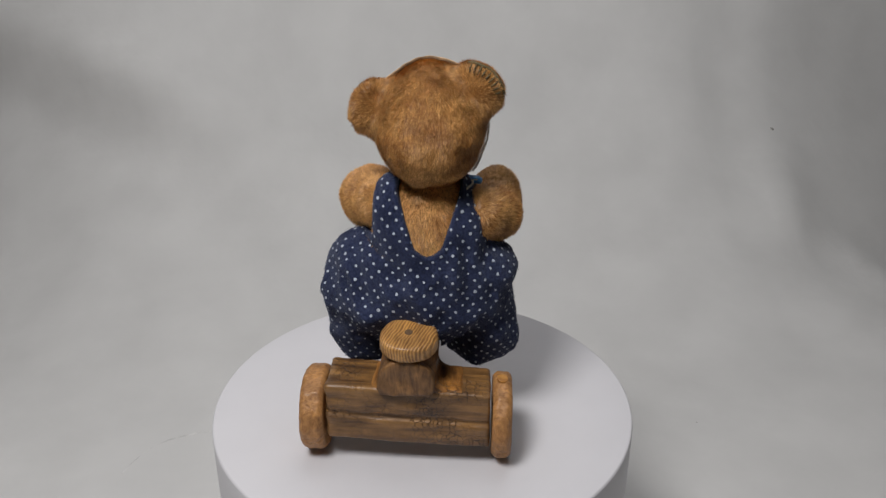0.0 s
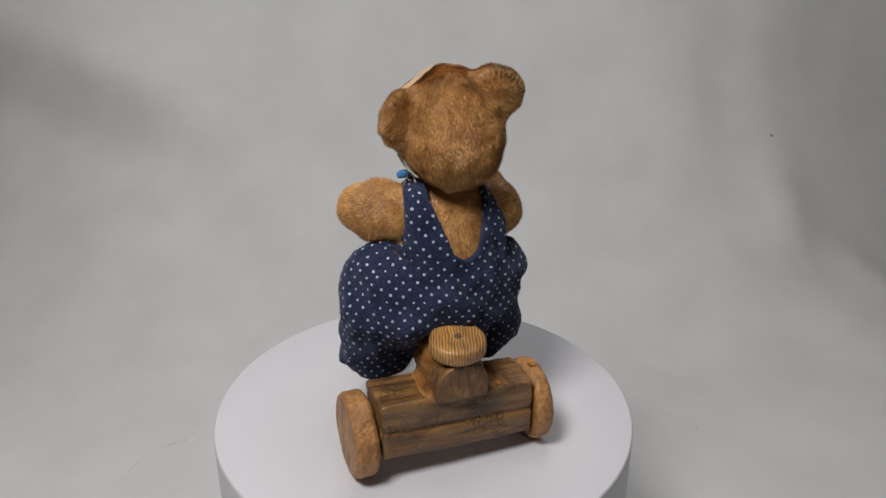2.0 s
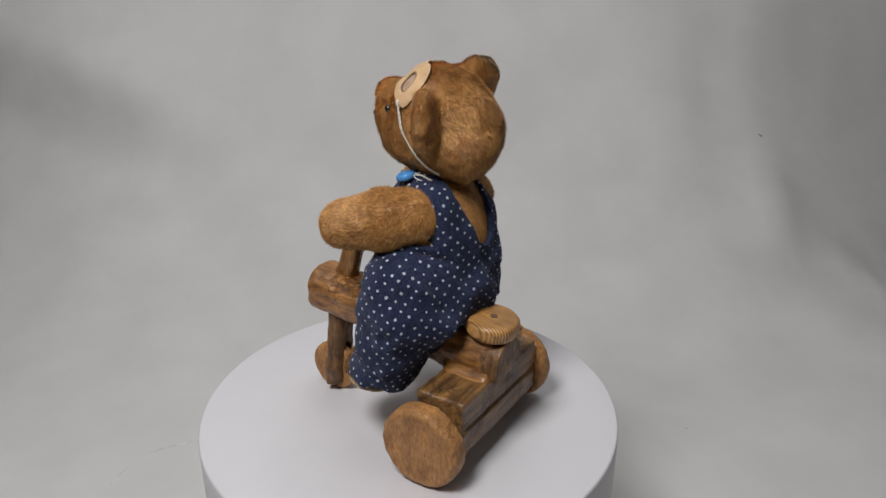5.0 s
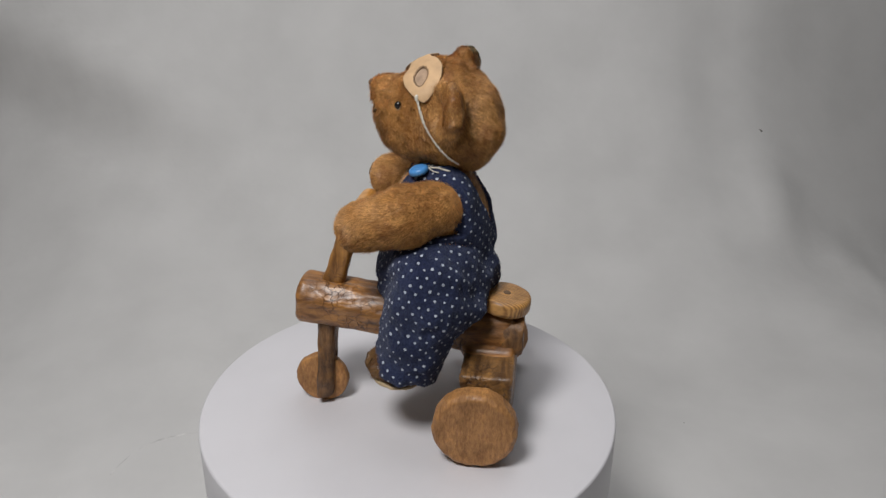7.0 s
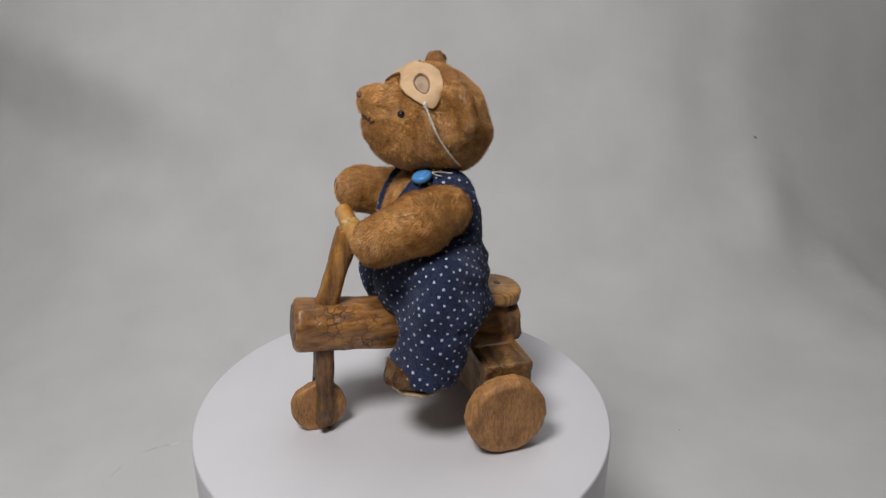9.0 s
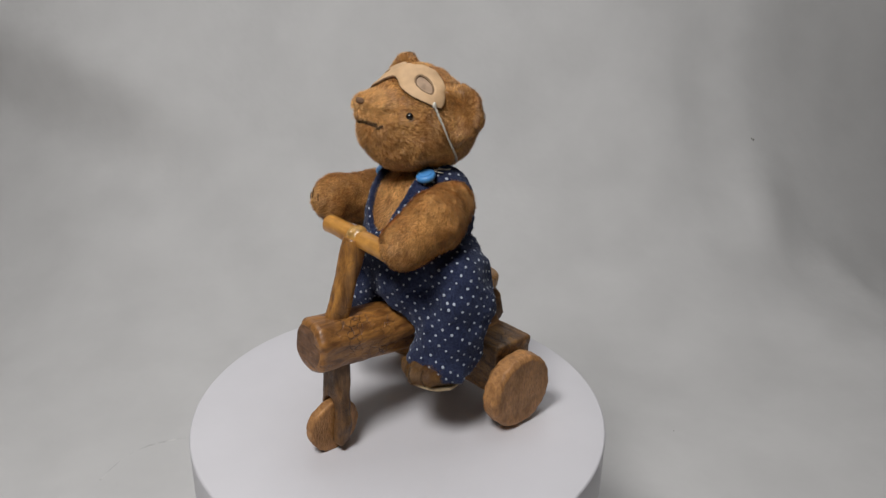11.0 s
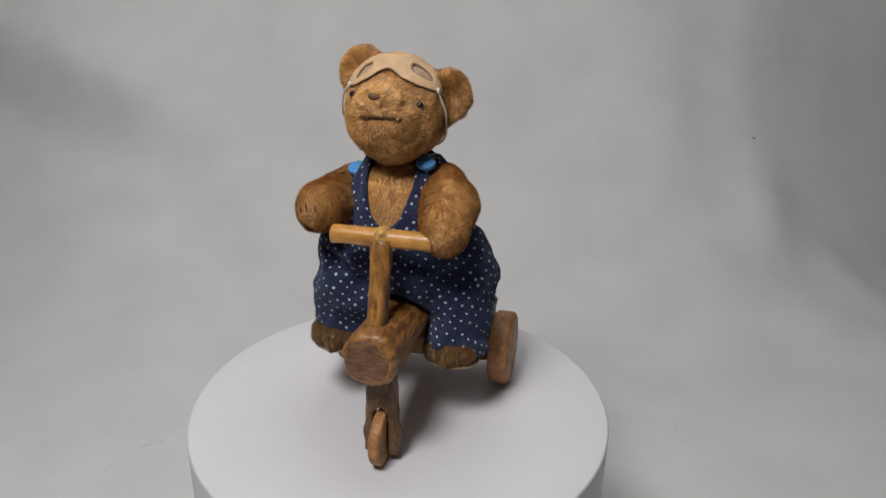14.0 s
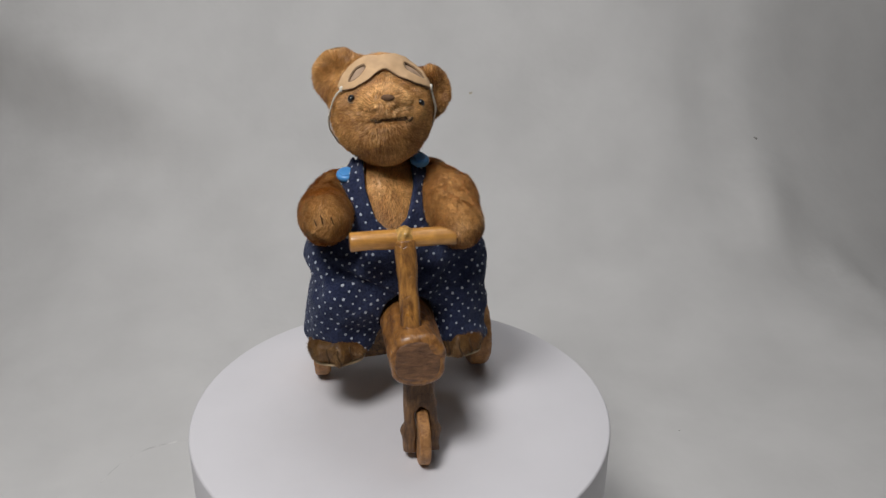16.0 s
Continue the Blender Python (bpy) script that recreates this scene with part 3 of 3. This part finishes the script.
def ear(c, normal, spin, head):
    n = Vector(normal).normalized()
    turn = n.to_track_quat("Y", "Z").to_matrix()
    back = np.array(turn.inverted())

    def field(x, y, z):
        p = np.stack([x - c[0], y - c[1], z - c[2]], -1) @ back.T
        d = ball(p[..., 0], p[..., 1], p[..., 2], (0, 0, 0), (1.15, 0.6, 1.22))
        cup = ball(p[..., 0], p[..., 1], p[..., 2], (0, 0.66, 0), (0.85, 0.42, 0.9))
        d = -melt(-d, cup, 0.2) + 0.03 * grain(p * 1.5, 8) + 0.03 * grain(p * 3.5, 9)
        # the seam where the ear is sewn on spreads into the head
        d = melt(d, head_field(x, y, z) + 0.03, 0.42)
        return np.maximum(d, np.sqrt((p ** 2).sum(-1)) - 1.7)

    lo, hi = np.subtract(c, 1.8), np.add(c, 1.8)
    skin = surface(field, lo, hi, 0.09)
    made = part("ear", fur(skin, 1600, 0.18, lambda r: r - np.array(c), 31, 0.5), EAR_FUR, head, "round brown plush ear")
    if spin:
        ring = np.array(turn)
        edge = [np.array(c) + ring @ np.array([1.2 * math.cos(a), -0.1 + 0.03 * math.sin(9 * a), 1.2 * math.sin(a)]) for a in np.linspace(0.05, 1.75, 30)]
        shapes = [tube(edge, 0.06, 6)]
        for k in range(2, 29, 3):
            inward = (np.array(c) - edge[k]) * 0.22
            back_way = ring @ np.array([0, -0.32, 0])
            shapes.append(tube([edge[k], edge[k] + inward * 0.4 + back_way * 0.9, edge[k] + inward * 0.9 + back_way * 1.15], 0.03, 5))
        part("ear_seam", joined(*shapes), OLIVE, made, "dark olive blanket stitches along the ear's edge")
    return made


def bear():
    ob = tagged(new("teddy_bear"), "worn golden-brown plush teddy bear riding a wooden tricycle", "teddy bear")
    skin = surface(head_field, (-2.4, -4.6, 11.4), (3.6, 2.2, 17.2), 0.09)
    tree = skin_tree(skin)

    def down_back(r):
        k = np.clip((r[:, 1:2] + 1.0) / 1.5, 0, 1)
        return (1 - k) * np.array([0, -0.6, -1.0]) + k * np.array([0.0, -1.0, -0.5])

    head = part("head", fur(skin, 1700, 0.2, down_back, 11, 0.55), HEAD_FUR, ob)
    ear((-1.58, -1.95, 14.75), (-0.5, 0.85, 0.05), 0, head)
    ear((2.28, -2.1, 15.53), (0.3, 0.9, 0.2), 1, head)
    for x, z in ((-0.92, 14.82), (1.9, 15.1)):
        hit = tree.ray_cast(Vector((x, 5, z)), Vector((0, -1, 0)))[0]
        n = np.array(hit) - HEAD
        n /= np.linalg.norm(n)
        eye = np.array(hit) + 0.03 * n
        part("eye", surface(lambda a, b, c: ball(a, b, c, eye, (0.17, 0.17, 0.17)), eye - 0.3, eye + 0.3, 0.05), GLASS_EYE, head, "shiny black bead eye")
        flat = Vector(n).to_track_quat("Z", "Y").to_matrix()
        # pale arc below the bead: a glint put in as colour
        rim = [eye + np.array(flat @ Vector((0.19 * math.cos(a), 0.19 * math.sin(a), 0.01 + 0.02 * math.sin(3 * a)))) for a in np.linspace(3.4, 6.0, 14)]
        part("eye_glint", tube(rim, 0.022, 6), EYE_GLINT, head, "pale painted glint along the eye's lower edge")
    tip = np.array(tree.ray_cast(Vector((NOSE[0], 5, NOSE[2])), Vector((0, -1, 0)))[0])
    part("nose", surface(lambda a, b, c: ball(a, b, c, tip, (0.3, 0.16, 0.16)) + 0.04 * grain(np.stack([a, b, c], -1) * 5), tip - 0.5, tip + 0.5, 0.05), plain("brown_nose", (0.15, 0.085, 0.048), 0.95, 0.3, 500.0, 0.3), head, "worn dark brown stitched nose")
    lip = []
    for x in np.linspace(-0.35, 1.2, 16):
        z = 14.5 - 0.06 * ((x - 0.45) / 0.8) ** 2 + 0.05 * (x - 0.45)
        lip.append(np.array(tree.ray_cast(Vector((x, 5, z)), Vector((0, -1, 0)))[0]) + (0, 0.0, 0))
    # a row of short overlapping dark strands that paints the lip crease's shade
    rng = np.random.default_rng(77)
    stitches = []
    for k in np.linspace(0.3, 14.6, 42):
        at = lip[int(k)] + (lip[int(k) + 1] - lip[int(k)]) * (k % 1) + np.array([0, 0.0, rng.normal(0, 0.05)])
        run = np.array([rng.uniform(0.08, 0.2), rng.normal(0, 0.02), rng.normal(0.0, 0.04)])
        stitches.append(tube([at - run, at + (0, 0.04, 0), at + run], rng.uniform(0.035, 0.062), 5))
    part("mouth", joined(*stitches), THREAD, head, "dark mouth line standing in for the shaded lip crease")
    body = surface(lambda x, y, z: np.maximum(torso_field(x, y, z) + 0.05, np.where(y > -1.4, 9.15, 8.95) - z), (-3.4, -4.2, 4.0), (3.6, 1.6, 12.8), 0.11)
    part("torso", fur(body, 900, 0.24, lambda r: np.tile([0.0, 0.0, -1.0], (len(r), 1)), 12), FUR, ob)
    for side, pts in (("l", [(-1.5, -1.6, 10.7, 1.12), (-2.15, -0.2, 10.4, 1.2), (-2.4, 1.55, 9.95, 1.02)]),
                      ("r", [(2.6, -1.65, 10.3, 1.1), (3.1, -0.5, 9.9, 1.15), (3.25, 1.15, 10.3, 1.06)])):
        def field(x, y, z):
            d = limb(x, y, z, pts[0][:3], pts[1][:3], pts[0][3], pts[1][3])
            d = melt(d, limb(x, y, z, pts[1][:3], pts[2][:3], pts[1][3], pts[2][3]), 0.5)
            p = np.stack([x, y, z], -1)
            return d + 0.06 * grain(p * 1.1, 4) + 0.045 * grain(p * 2.8, 5) + 0.03 * grain(p * 5.5, 15)
        q = np.array(pts)
        skin = surface(field, q[:, :3].min(0) - 1.6, q[:, :3].max(0) + 1.6, 0.09)
        way = q[2, :3] - q[0, :3]
        arm = part("arm", fur(skin, 1700, 0.2, lambda r: np.tile(way + (0, 0, -1.5), (len(r), 1)), 13, 0.55), FUR, ob)
        if side == "r":
            paw_tree = skin_tree(skin)
            for dx, dz, up in ((-0.3, 0.25, 0.3), (0.12, 0.3, 0.36), (0.38, 0.2, 0.25)):
                lay = [paw_tree.ray_cast(Vector((3.25 + dx + 0.08 * k, 6, 10.15 + dz + up * k)), Vector((0, -1, 0)))[0] for k in np.linspace(0, 1, 7)]
                part("paw_stitch", tube([(p.x, p.y + 0.1, p.z + 0.06) for p in lay], 0.022, 6), THREAD, arm, "dark worn paw stitch")
    for x0, x1 in ((-2.75, -2.6), (2.75, 2.95)):
        def field(x, y, z):
            d = ball(x, y, z, (x1, 0.12, 3.6), (1.36, 1.28, 0.78))
            toes = 0.05 * np.cos(6.2 * (x - x1)) * np.clip((y - 0.5) / 0.7, 0, 1)
            return np.maximum(d - toes, 2.98 + 0.12 * y - z) + 0.06 * grain(np.stack([x, y, z], -1) * 1.3, 7) + 0.05 * grain(np.stack([x, y, z], -1) * 3.5, 8)
        skin = surface(field, (x0 - 1.6, -2.8, 2.0), (x1 + 1.6, 2.1, 6.0), 0.09)
        foot = part("foot", fur(skin, 1300, 0.18, lambda r: np.tile([0.0, 0.6, -1.0], (len(r), 1)), 14), FOOT_FUR, ob, "darker brown foot")

        def sole(x, y, z):
            d = np.sqrt(((x - x1) / 1.25) ** 2 + ((y - 0.07) / 1.18) ** 2) - 1
            return np.maximum(d, np.abs(z - 2.99 - 0.12 * y) - 0.1)
        part("sole", surface(sole, (x1 - 1.4, -1.6, 2.2), (x1 + 1.4, 2.0, 3.3), 0.08), FELT, foot, "cream felt sole")
        toe_tree = skin_tree(skin)
        for gap_x in (-0.5, 0.02, 0.5):
            lay = []
            for z in np.linspace(3.95, 3.1, 8):
                hit, up, _, _ = toe_tree.ray_cast(Vector((x1 + gap_x + 0.06 * math.sin(7 * z), 6, z)), Vector((0, -1, 0)))
                if hit is not None:
                    lay.append(np.array(hit + up * 0.07))
            part("toe_stitch", tube(lay, 0.032, 6), THREAD, foot, "dark stitch between the toes")
    return ob, tree


# ---- overalls ----
def overall_field(x, y, z):
    p = np.stack([x, y, z], -1)
    d = torso_field(x, y, z) - 0.16
    hips = ball(x, y, z, (0.05, -1.45, 6.9), (3.82, 2.45, 2.2))
    d = melt(d, hips, 0.6)
    # legs
    for a, b, ra, rb in (((-2.6, -1.3, 6.4), (-2.58, -0.5, 3.95), 1.58, 1.55), ((2.6, -1.1, 6.4), (2.75, -0.66, 3.9), 1.6, 1.55)):
        d = melt(d, limb(x, y, z, a, b, ra, rb), 0.5)
    # cloth standing out under the arms
    d = melt(d, ball(x, y, z, (-2.6, -1.15, 8.2), (0.98, 1.15, 1.05)), 0.5)
    d = melt(d, ball(x, y, z, (3.0, -1.3, 7.7), (1.05, 1.6, 1.1)), 0.5)
    # one knee pushed ahead of the other
    d = melt(d, ball(x, y, z, (2.45, 0.1, 5.9), (1.4, 1.2, 1.3)), 0.5)
    # straps over the shoulders
    for s in (-1, 1):
        d = melt(d, ball(x, y, z, (0.45 + s * 1.55, -2.1, 10.08 - 0.22 * s), (0.85, 1.15, 1.58 - 0.2 * s)), 0.3)
    # folds
    fold = 0.13 * np.sin(2.1 * x + 1.3 * z + 1.5 * grain(p * 0.6, 1)) * np.clip((9.5 - z) / 3, 0, 1)
    q = np.stack([x * 0.9 + 0.35 * z, y * 0.9, 0.55 * z - 0.3 * x], -1)
    ridge = 1 - 2.4 * np.abs(grain(q * 0.75, 21))
    ridge2 = 1 - 2.4 * np.abs(grain(q[..., (1, 0, 2)] * 1.5, 23))
    low = np.clip((10.3 - z) / 2.5, 0.25, 1)
    d = d - fold * 0.5 - (0.115 * ridge + 0.07 * ridge2) * low - 0.2 * grain(p * 0.75, 2) * low - 0.04 * grain(p * 2.6, 3)
    # gathers below one strap and a crease under the other arm
    behind = np.clip((-1.4 - y) / 0.6, 0, 1)
    d = d - 0.13 * np.sin(7.5 * x + 0.9 * z) * np.exp(-(((x - 1.9) / 0.85) ** 2) - ((z - 8.9) / 1.2) ** 2) * behind
    d = d + 0.2 * np.exp(-(((z - 9.1 + 0.55 * (x + 1.8)) / 0.17) ** 2) - ((x + 1.9) / 0.8) ** 2) * behind
    ahead = np.clip((y + 0.2) / 0.5, 0, 1)
    d = d + 0.13 * np.exp(-(((z - 6.3 - 0.5 * np.abs(x - 0.1)) / 0.2) ** 2)) * ahead
    # bunched cloth over the hip
    d = melt(d, ball(x, y, z, (3.42, -1.8, 7.75), (0.7, 1.0, 0.5)), 0.35)
    # trouser hems, lower at the heel than over the foot
    hem = 2.7 + np.clip((y + 1.2) * 0.36, 0, 1.2) + 0.12 * grain(p * np.array([0.9, 0.9, 0.0]), 12)
    d = -melt(-d, z - hem, 0.35)
    # crotch over the beam
    d = np.maximum(d, 1.28 - np.sqrt(((x + 0.2) / 0.98) ** 2 + ((z - 4.95 - 0.09 * y) / 1.15) ** 2) * 1.02)
    # neck openings in front and behind, arm side cut
    front = np.abs(x - 0.42) - 0.6 * np.clip((z - 9.45) / 0.5, 0, 1) ** 0.5 - 0.3 * np.clip(z - 9.7, 0, 1.5)
    rear = np.abs(x - 0.52) - 0.5 * np.clip((z - 9.15) / 0.3, 0, 1) ** 0.5 - 0.34 * np.clip(z - 9.3, 0, 2.2)
    gap = np.where(y > -1.2, np.where(z > 9.45, front, 1.0), np.where(z > 8.95, rear, 1.0))
    # rolled hem along the neck and the armholes
    d = d - 0.07 * np.exp(-(((gap - 0.13) / 0.1) ** 2))
    d = np.maximum(d, np.clip(-gap, -1, 1))
    outer = np.abs(x - 0.45) - 2.25 + 0.05 * grain(p * 1.5, 9)
    d = d - 0.06 * np.exp(-(((outer + 0.13) / 0.1) ** 2)) * (z > 9.6)
    d = np.maximum(d, np.where(z > 9.6, outer, -1))
    return d


def overalls():
    ob = tagged(new("overalls"), "navy blue cotton overalls with white pin dots on a teddy bear", "overalls")
    skin = surface(overall_field, (-5.0, -4.8, 2.0), (5.2, 2.2, 12.9), 0.09, 1)
    fuzzy = fur(skin, 75, 0.11, lambda r: np.tile([0.2, 0.3, -1.0], (len(r), 1)), 17, 0.9)
    part("garment", fuzzy, CLOTH, ob)
    tree = skin_tree(skin)
    # printed dots: a staggered lattice that grows over the cloth from its back
    rng = np.random.default_rng(5)
    verts, faces, cells = [], [], {}

    def cell(p):
        return tuple(int(math.floor(k / 0.4)) for k in p)

    def near_cells(p):
        i, j, k = cell(p)
        return [o for a in (-1, 0, 1) for b in (-1, 0, 1) for c in (-1, 0, 1) for o in cells.get((i + a, j + b, k + c), ())]

    start = tree.ray_cast(Vector((0.4, -12, 7.6)), Vector((0, 1, 0)))
    queue = collections.deque([(start[0], start[1])])
    cells.setdefault(cell(start[0]), []).append(start[0].copy())
    while queue:
        hit, n = queue.popleft()
        s = Vector((0.0, 0.12, 1.0)).cross(n)
        if s.length < 0.2:
            continue
        s.normalize()
        v = n.cross(s)
        for a, b in ((0.29, 0.29), (-0.29, 0.29), (0.29, -0.29), (-0.29, -0.29)):
            spot, way, _, _ = tree.find_nearest(hit + s * (a + 0.04 * b) + v * b)
            if spot.z > 12.4 or way.z < -0.75 or any((spot - o).length < 0.31 for o in near_cells(spot)):
                continue
            cells.setdefault(cell(spot), []).append(spot.copy())
            queue.append((spot, way))
        if rng.random() < 0.02:
            continue
        r = 0.066 * rng.uniform(0.72, 1.15)
        shift = s * rng.normal(0, 0.014) + v * rng.normal(0, 0.014)
        k = len(verts)
        verts.append(hit + shift + n * 0.03)
        for a in range(8):
            e = r * rng.uniform(0.82, 1.14)
            w = hit + shift + s * (e * math.cos(a * math.pi / 4)) + v * (e * math.sin(a * math.pi / 4))
            verts.append(tree.find_nearest(w)[0] + n * 0.016)
        faces += [(k, k + 1 + a, k + 1 + (a + 1) % 8) for a in range(8)]
    part("printed_dots", (np.array([tuple(v) for v in verts]), faces), DOT, ob, "white pin dots")
    for c, n in (((-1.0, -0.72, 12.08), (-0.05, 0.3, 0.95)), ((2.22, -0.92, 11.5), (0.08, 0.34, 0.94))):
        c, n = np.array(c), np.array(n) / np.linalg.norm(n)
        button = part("button", rod(c - n * 0.14, c + n * 0.16, 0.43, 0.43, 2, 0.12, 32, 2, up=(0, 1, 0)), BLUE, ob, "bright blue plastic button")
        lay = []
        for k in np.linspace(0, 1, 9):
            spot, up, _, _ = tree.find_nearest(Vector(c + np.array([0.1 * math.sin(5 * k), -0.35 - 1.0 * k, 0.12])))
            lay.append(np.array(spot + up * 0.03))
        part("button_thread", tube(lay, 0.045, 6), STRING, button, "loose white sewing thread")
        curl = [c + n * 0.1 + np.array([0.2 * math.sin(4 * k), -0.35 - 0.3 * k + 0.12 * math.cos(7 * k), 0.12 * math.sin(3 * k)]) for k in np.linspace(0, 1.5, 22)]
        part("frayed_thread", tube(curl, 0.028, 5), STRING, button, "curled frayed white thread")
        part("button_rim", rod(c + n * 0.14, c + n * 0.2, 0.3, 0.3, 2, 0.028, 24, 2, up=(0, 1, 0)), BLUE, button)
    return ob


# ---- leather goggles pushed up on the forehead ----
def goggles(tree):
    ob = tagged(new("goggles"), "tan leather goggles pushed up on the bear's forehead with a string", "goggles")
    across = Vector((0.985, 0, 0.12)).normalized()
    up = Vector((0, 0.46, 0.89)).normalized()
    down = across.cross(up).normalized()
    down = down if down.y > 0 else -down
    mid = Vector((0.5, -1.2, 14.4))

    def onto(u, v, lift):
        a, b = u / 2.25, (v + 0.2 * (u + 1.3)) / 2.25
        way = (up * (math.cos(a) * math.cos(b)) + across * math.sin(a) + down * (math.sin(b) * math.cos(a))).normalized()
        hit = tree.ray_cast(mid + way * 6, -way)[0]
        return hit + way * lift

    # outline test in the unrolled leather: two ovals and a bridge, two holes
    def field(u, v):
        d = 9.0
        for s in (-1, 1):
            x, y = u - s * 1.32, v + 0.58
            a = s * 0.35
            x, y = x * math.cos(a) + y * math.sin(a), -x * math.sin(a) + y * math.cos(a)
            d = min(d, (math.sqrt((x / 1.24) ** 2 + (y / 1.02) ** 2) - 1) * 0.85)
        bridge = max(abs(u) - 1.2, abs(v + 0.68 - 0.28 * abs(u)) - 0.5)
        k = 0.15
        h = min(max(0.5 + 0.5 * (bridge - d) / k, 0), 1)
        d = bridge + (d - bridge) * h - k * h * (1 - h)
        for s in (-1, 1):
            x, y = u - s * 1.38, v + 0.54
            a = s * 0.5
            x, y = x * math.cos(a) + y * math.sin(a), -x * math.sin(a) + y * math.cos(a)
            hole = (math.sqrt((x / 0.54) ** 2 + (y / 0.36) ** 2) - 1) * 0.36
            d = max(d, -hole)
        return d

    def solid(x, y, z):
        d = np.empty(x.shape)
        for idx in np.ndindex(x.shape[:2]):
            d[idx] = field(x[idx][0], y[idx][0])
        return np.maximum(d, np.abs(z - 0.155) - 0.075)

    v, f = surface(solid, (-3.0, -2.0, -0.15), (3.0, 1.2, 0.4), 0.06, 1)
    shaped = np.array([tuple(onto(a, b, c - 0.02)) for a, b, c in v])
    mask = part("mask", (shaped, f), LEATHER, ob, "tan leather mask with two cut-out eye holes")
    mask.data.materials.append(LEATHER_EDGE)
    for face, quad in zip(mask.data.polygons, f):
        if v[list(quad), 2].mean() < 0.2:
            face.material_index = 1

    def lens(x, y, z):
        d = 9.0
        for s in (-1, 1):
            d = np.minimum(d, np.sqrt(((x - s * 1.38) / 0.62) ** 2 + ((y + 0.54) / 0.62) ** 2) * 0.62 - 0.62)
        return np.maximum(d, np.abs(z - 0.04) - 0.06)

    v, f = surface(lens, (-2.4, -1.3, -0.2), (2.4, 0.5, 0.3), 0.08, 1)
    part("lens", (np.array([tuple(onto(a, b, c + 0.02)) for a, b, c in v]), f), LENS, ob, "grey-brown suede behind the eye holes")
    for s in (-1, 1):
        ring = []
        for a in np.linspace(0, 2 * math.pi, 41):
            x, y, k = 0.53 * math.cos(a), 0.355 * math.sin(a), s * 0.5
            ring.append(tuple(onto(s * 1.38 + x * math.cos(k) - y * math.sin(k), -0.54 + x * math.sin(k) + y * math.cos(k), 0.15)))
        part("hole_rim", tube(ring, 0.045, 6), LEATHER_EDGE, ob, "dark brown ring around the eye hole")
        top = onto(s * 2.3, 0.02, 0.22)
        low = Vector((0.55 + s * 1.75, -2.45, 12.35))
        pts = []
        for k in np.linspace(0, 1, 14):
            p = top.lerp(low, k) + Vector((s * 0.25, 0.25, 0)) * math.sin(k * math.pi)
            way = (p - Vector(HEAD)).normalized()
            hit = tree.ray_cast(Vector(HEAD) + way * 7, -way)[0]
            pts.append(hit + way * (0.2 - 0.05 * k))
        fine = np.array([np.array(pts[int(k)]) + (np.array(pts[min(int(k) + 1, 13)]) - np.array(pts[int(k)])) * (k % 1) for k in np.linspace(0, 13, 90)])
        strands = []
        for turn in (0, math.pi):
            a = np.arange(90) * 0.55 + turn
            strands.append(tube(fine + (0.02 + 0.02 * grain(fine * 2.5, 4))[:, None] * np.stack([np.sin(a), np.cos(a), 0 * a], 1), 0.034, 6))
        part("string", joined(*strands), STRING, ob, "twisted off-white string")
        knot = np.array(pts[0])
        part("knot", surface(lambda a, b, c: ball(a, b, c, knot, (0.1, 0.1, 0.17)), knot - 0.35, knot + 0.35, 0.06), STRING, ob)
    return ob


TABLE = turntable()
TRIKE = tricycle()
BEAR, HEAD_TREE = bear()
SUIT = overalls()
GOGGLES = goggles(HEAD_TREE)


# ---- movement: everything on the platter turns with it ----
def motions():
    times = [n * 0.5 for n in range(33)]
    for thing in (TABLE, TRIKE, BEAR, SUIT, GOGGLES):
        walk(thing, [(t, pose(0, 0, 0, 0, 0, -4.0 + 12.0 * t - 1.4 * t * (t - 16) / 64)) for t in times])


motions()
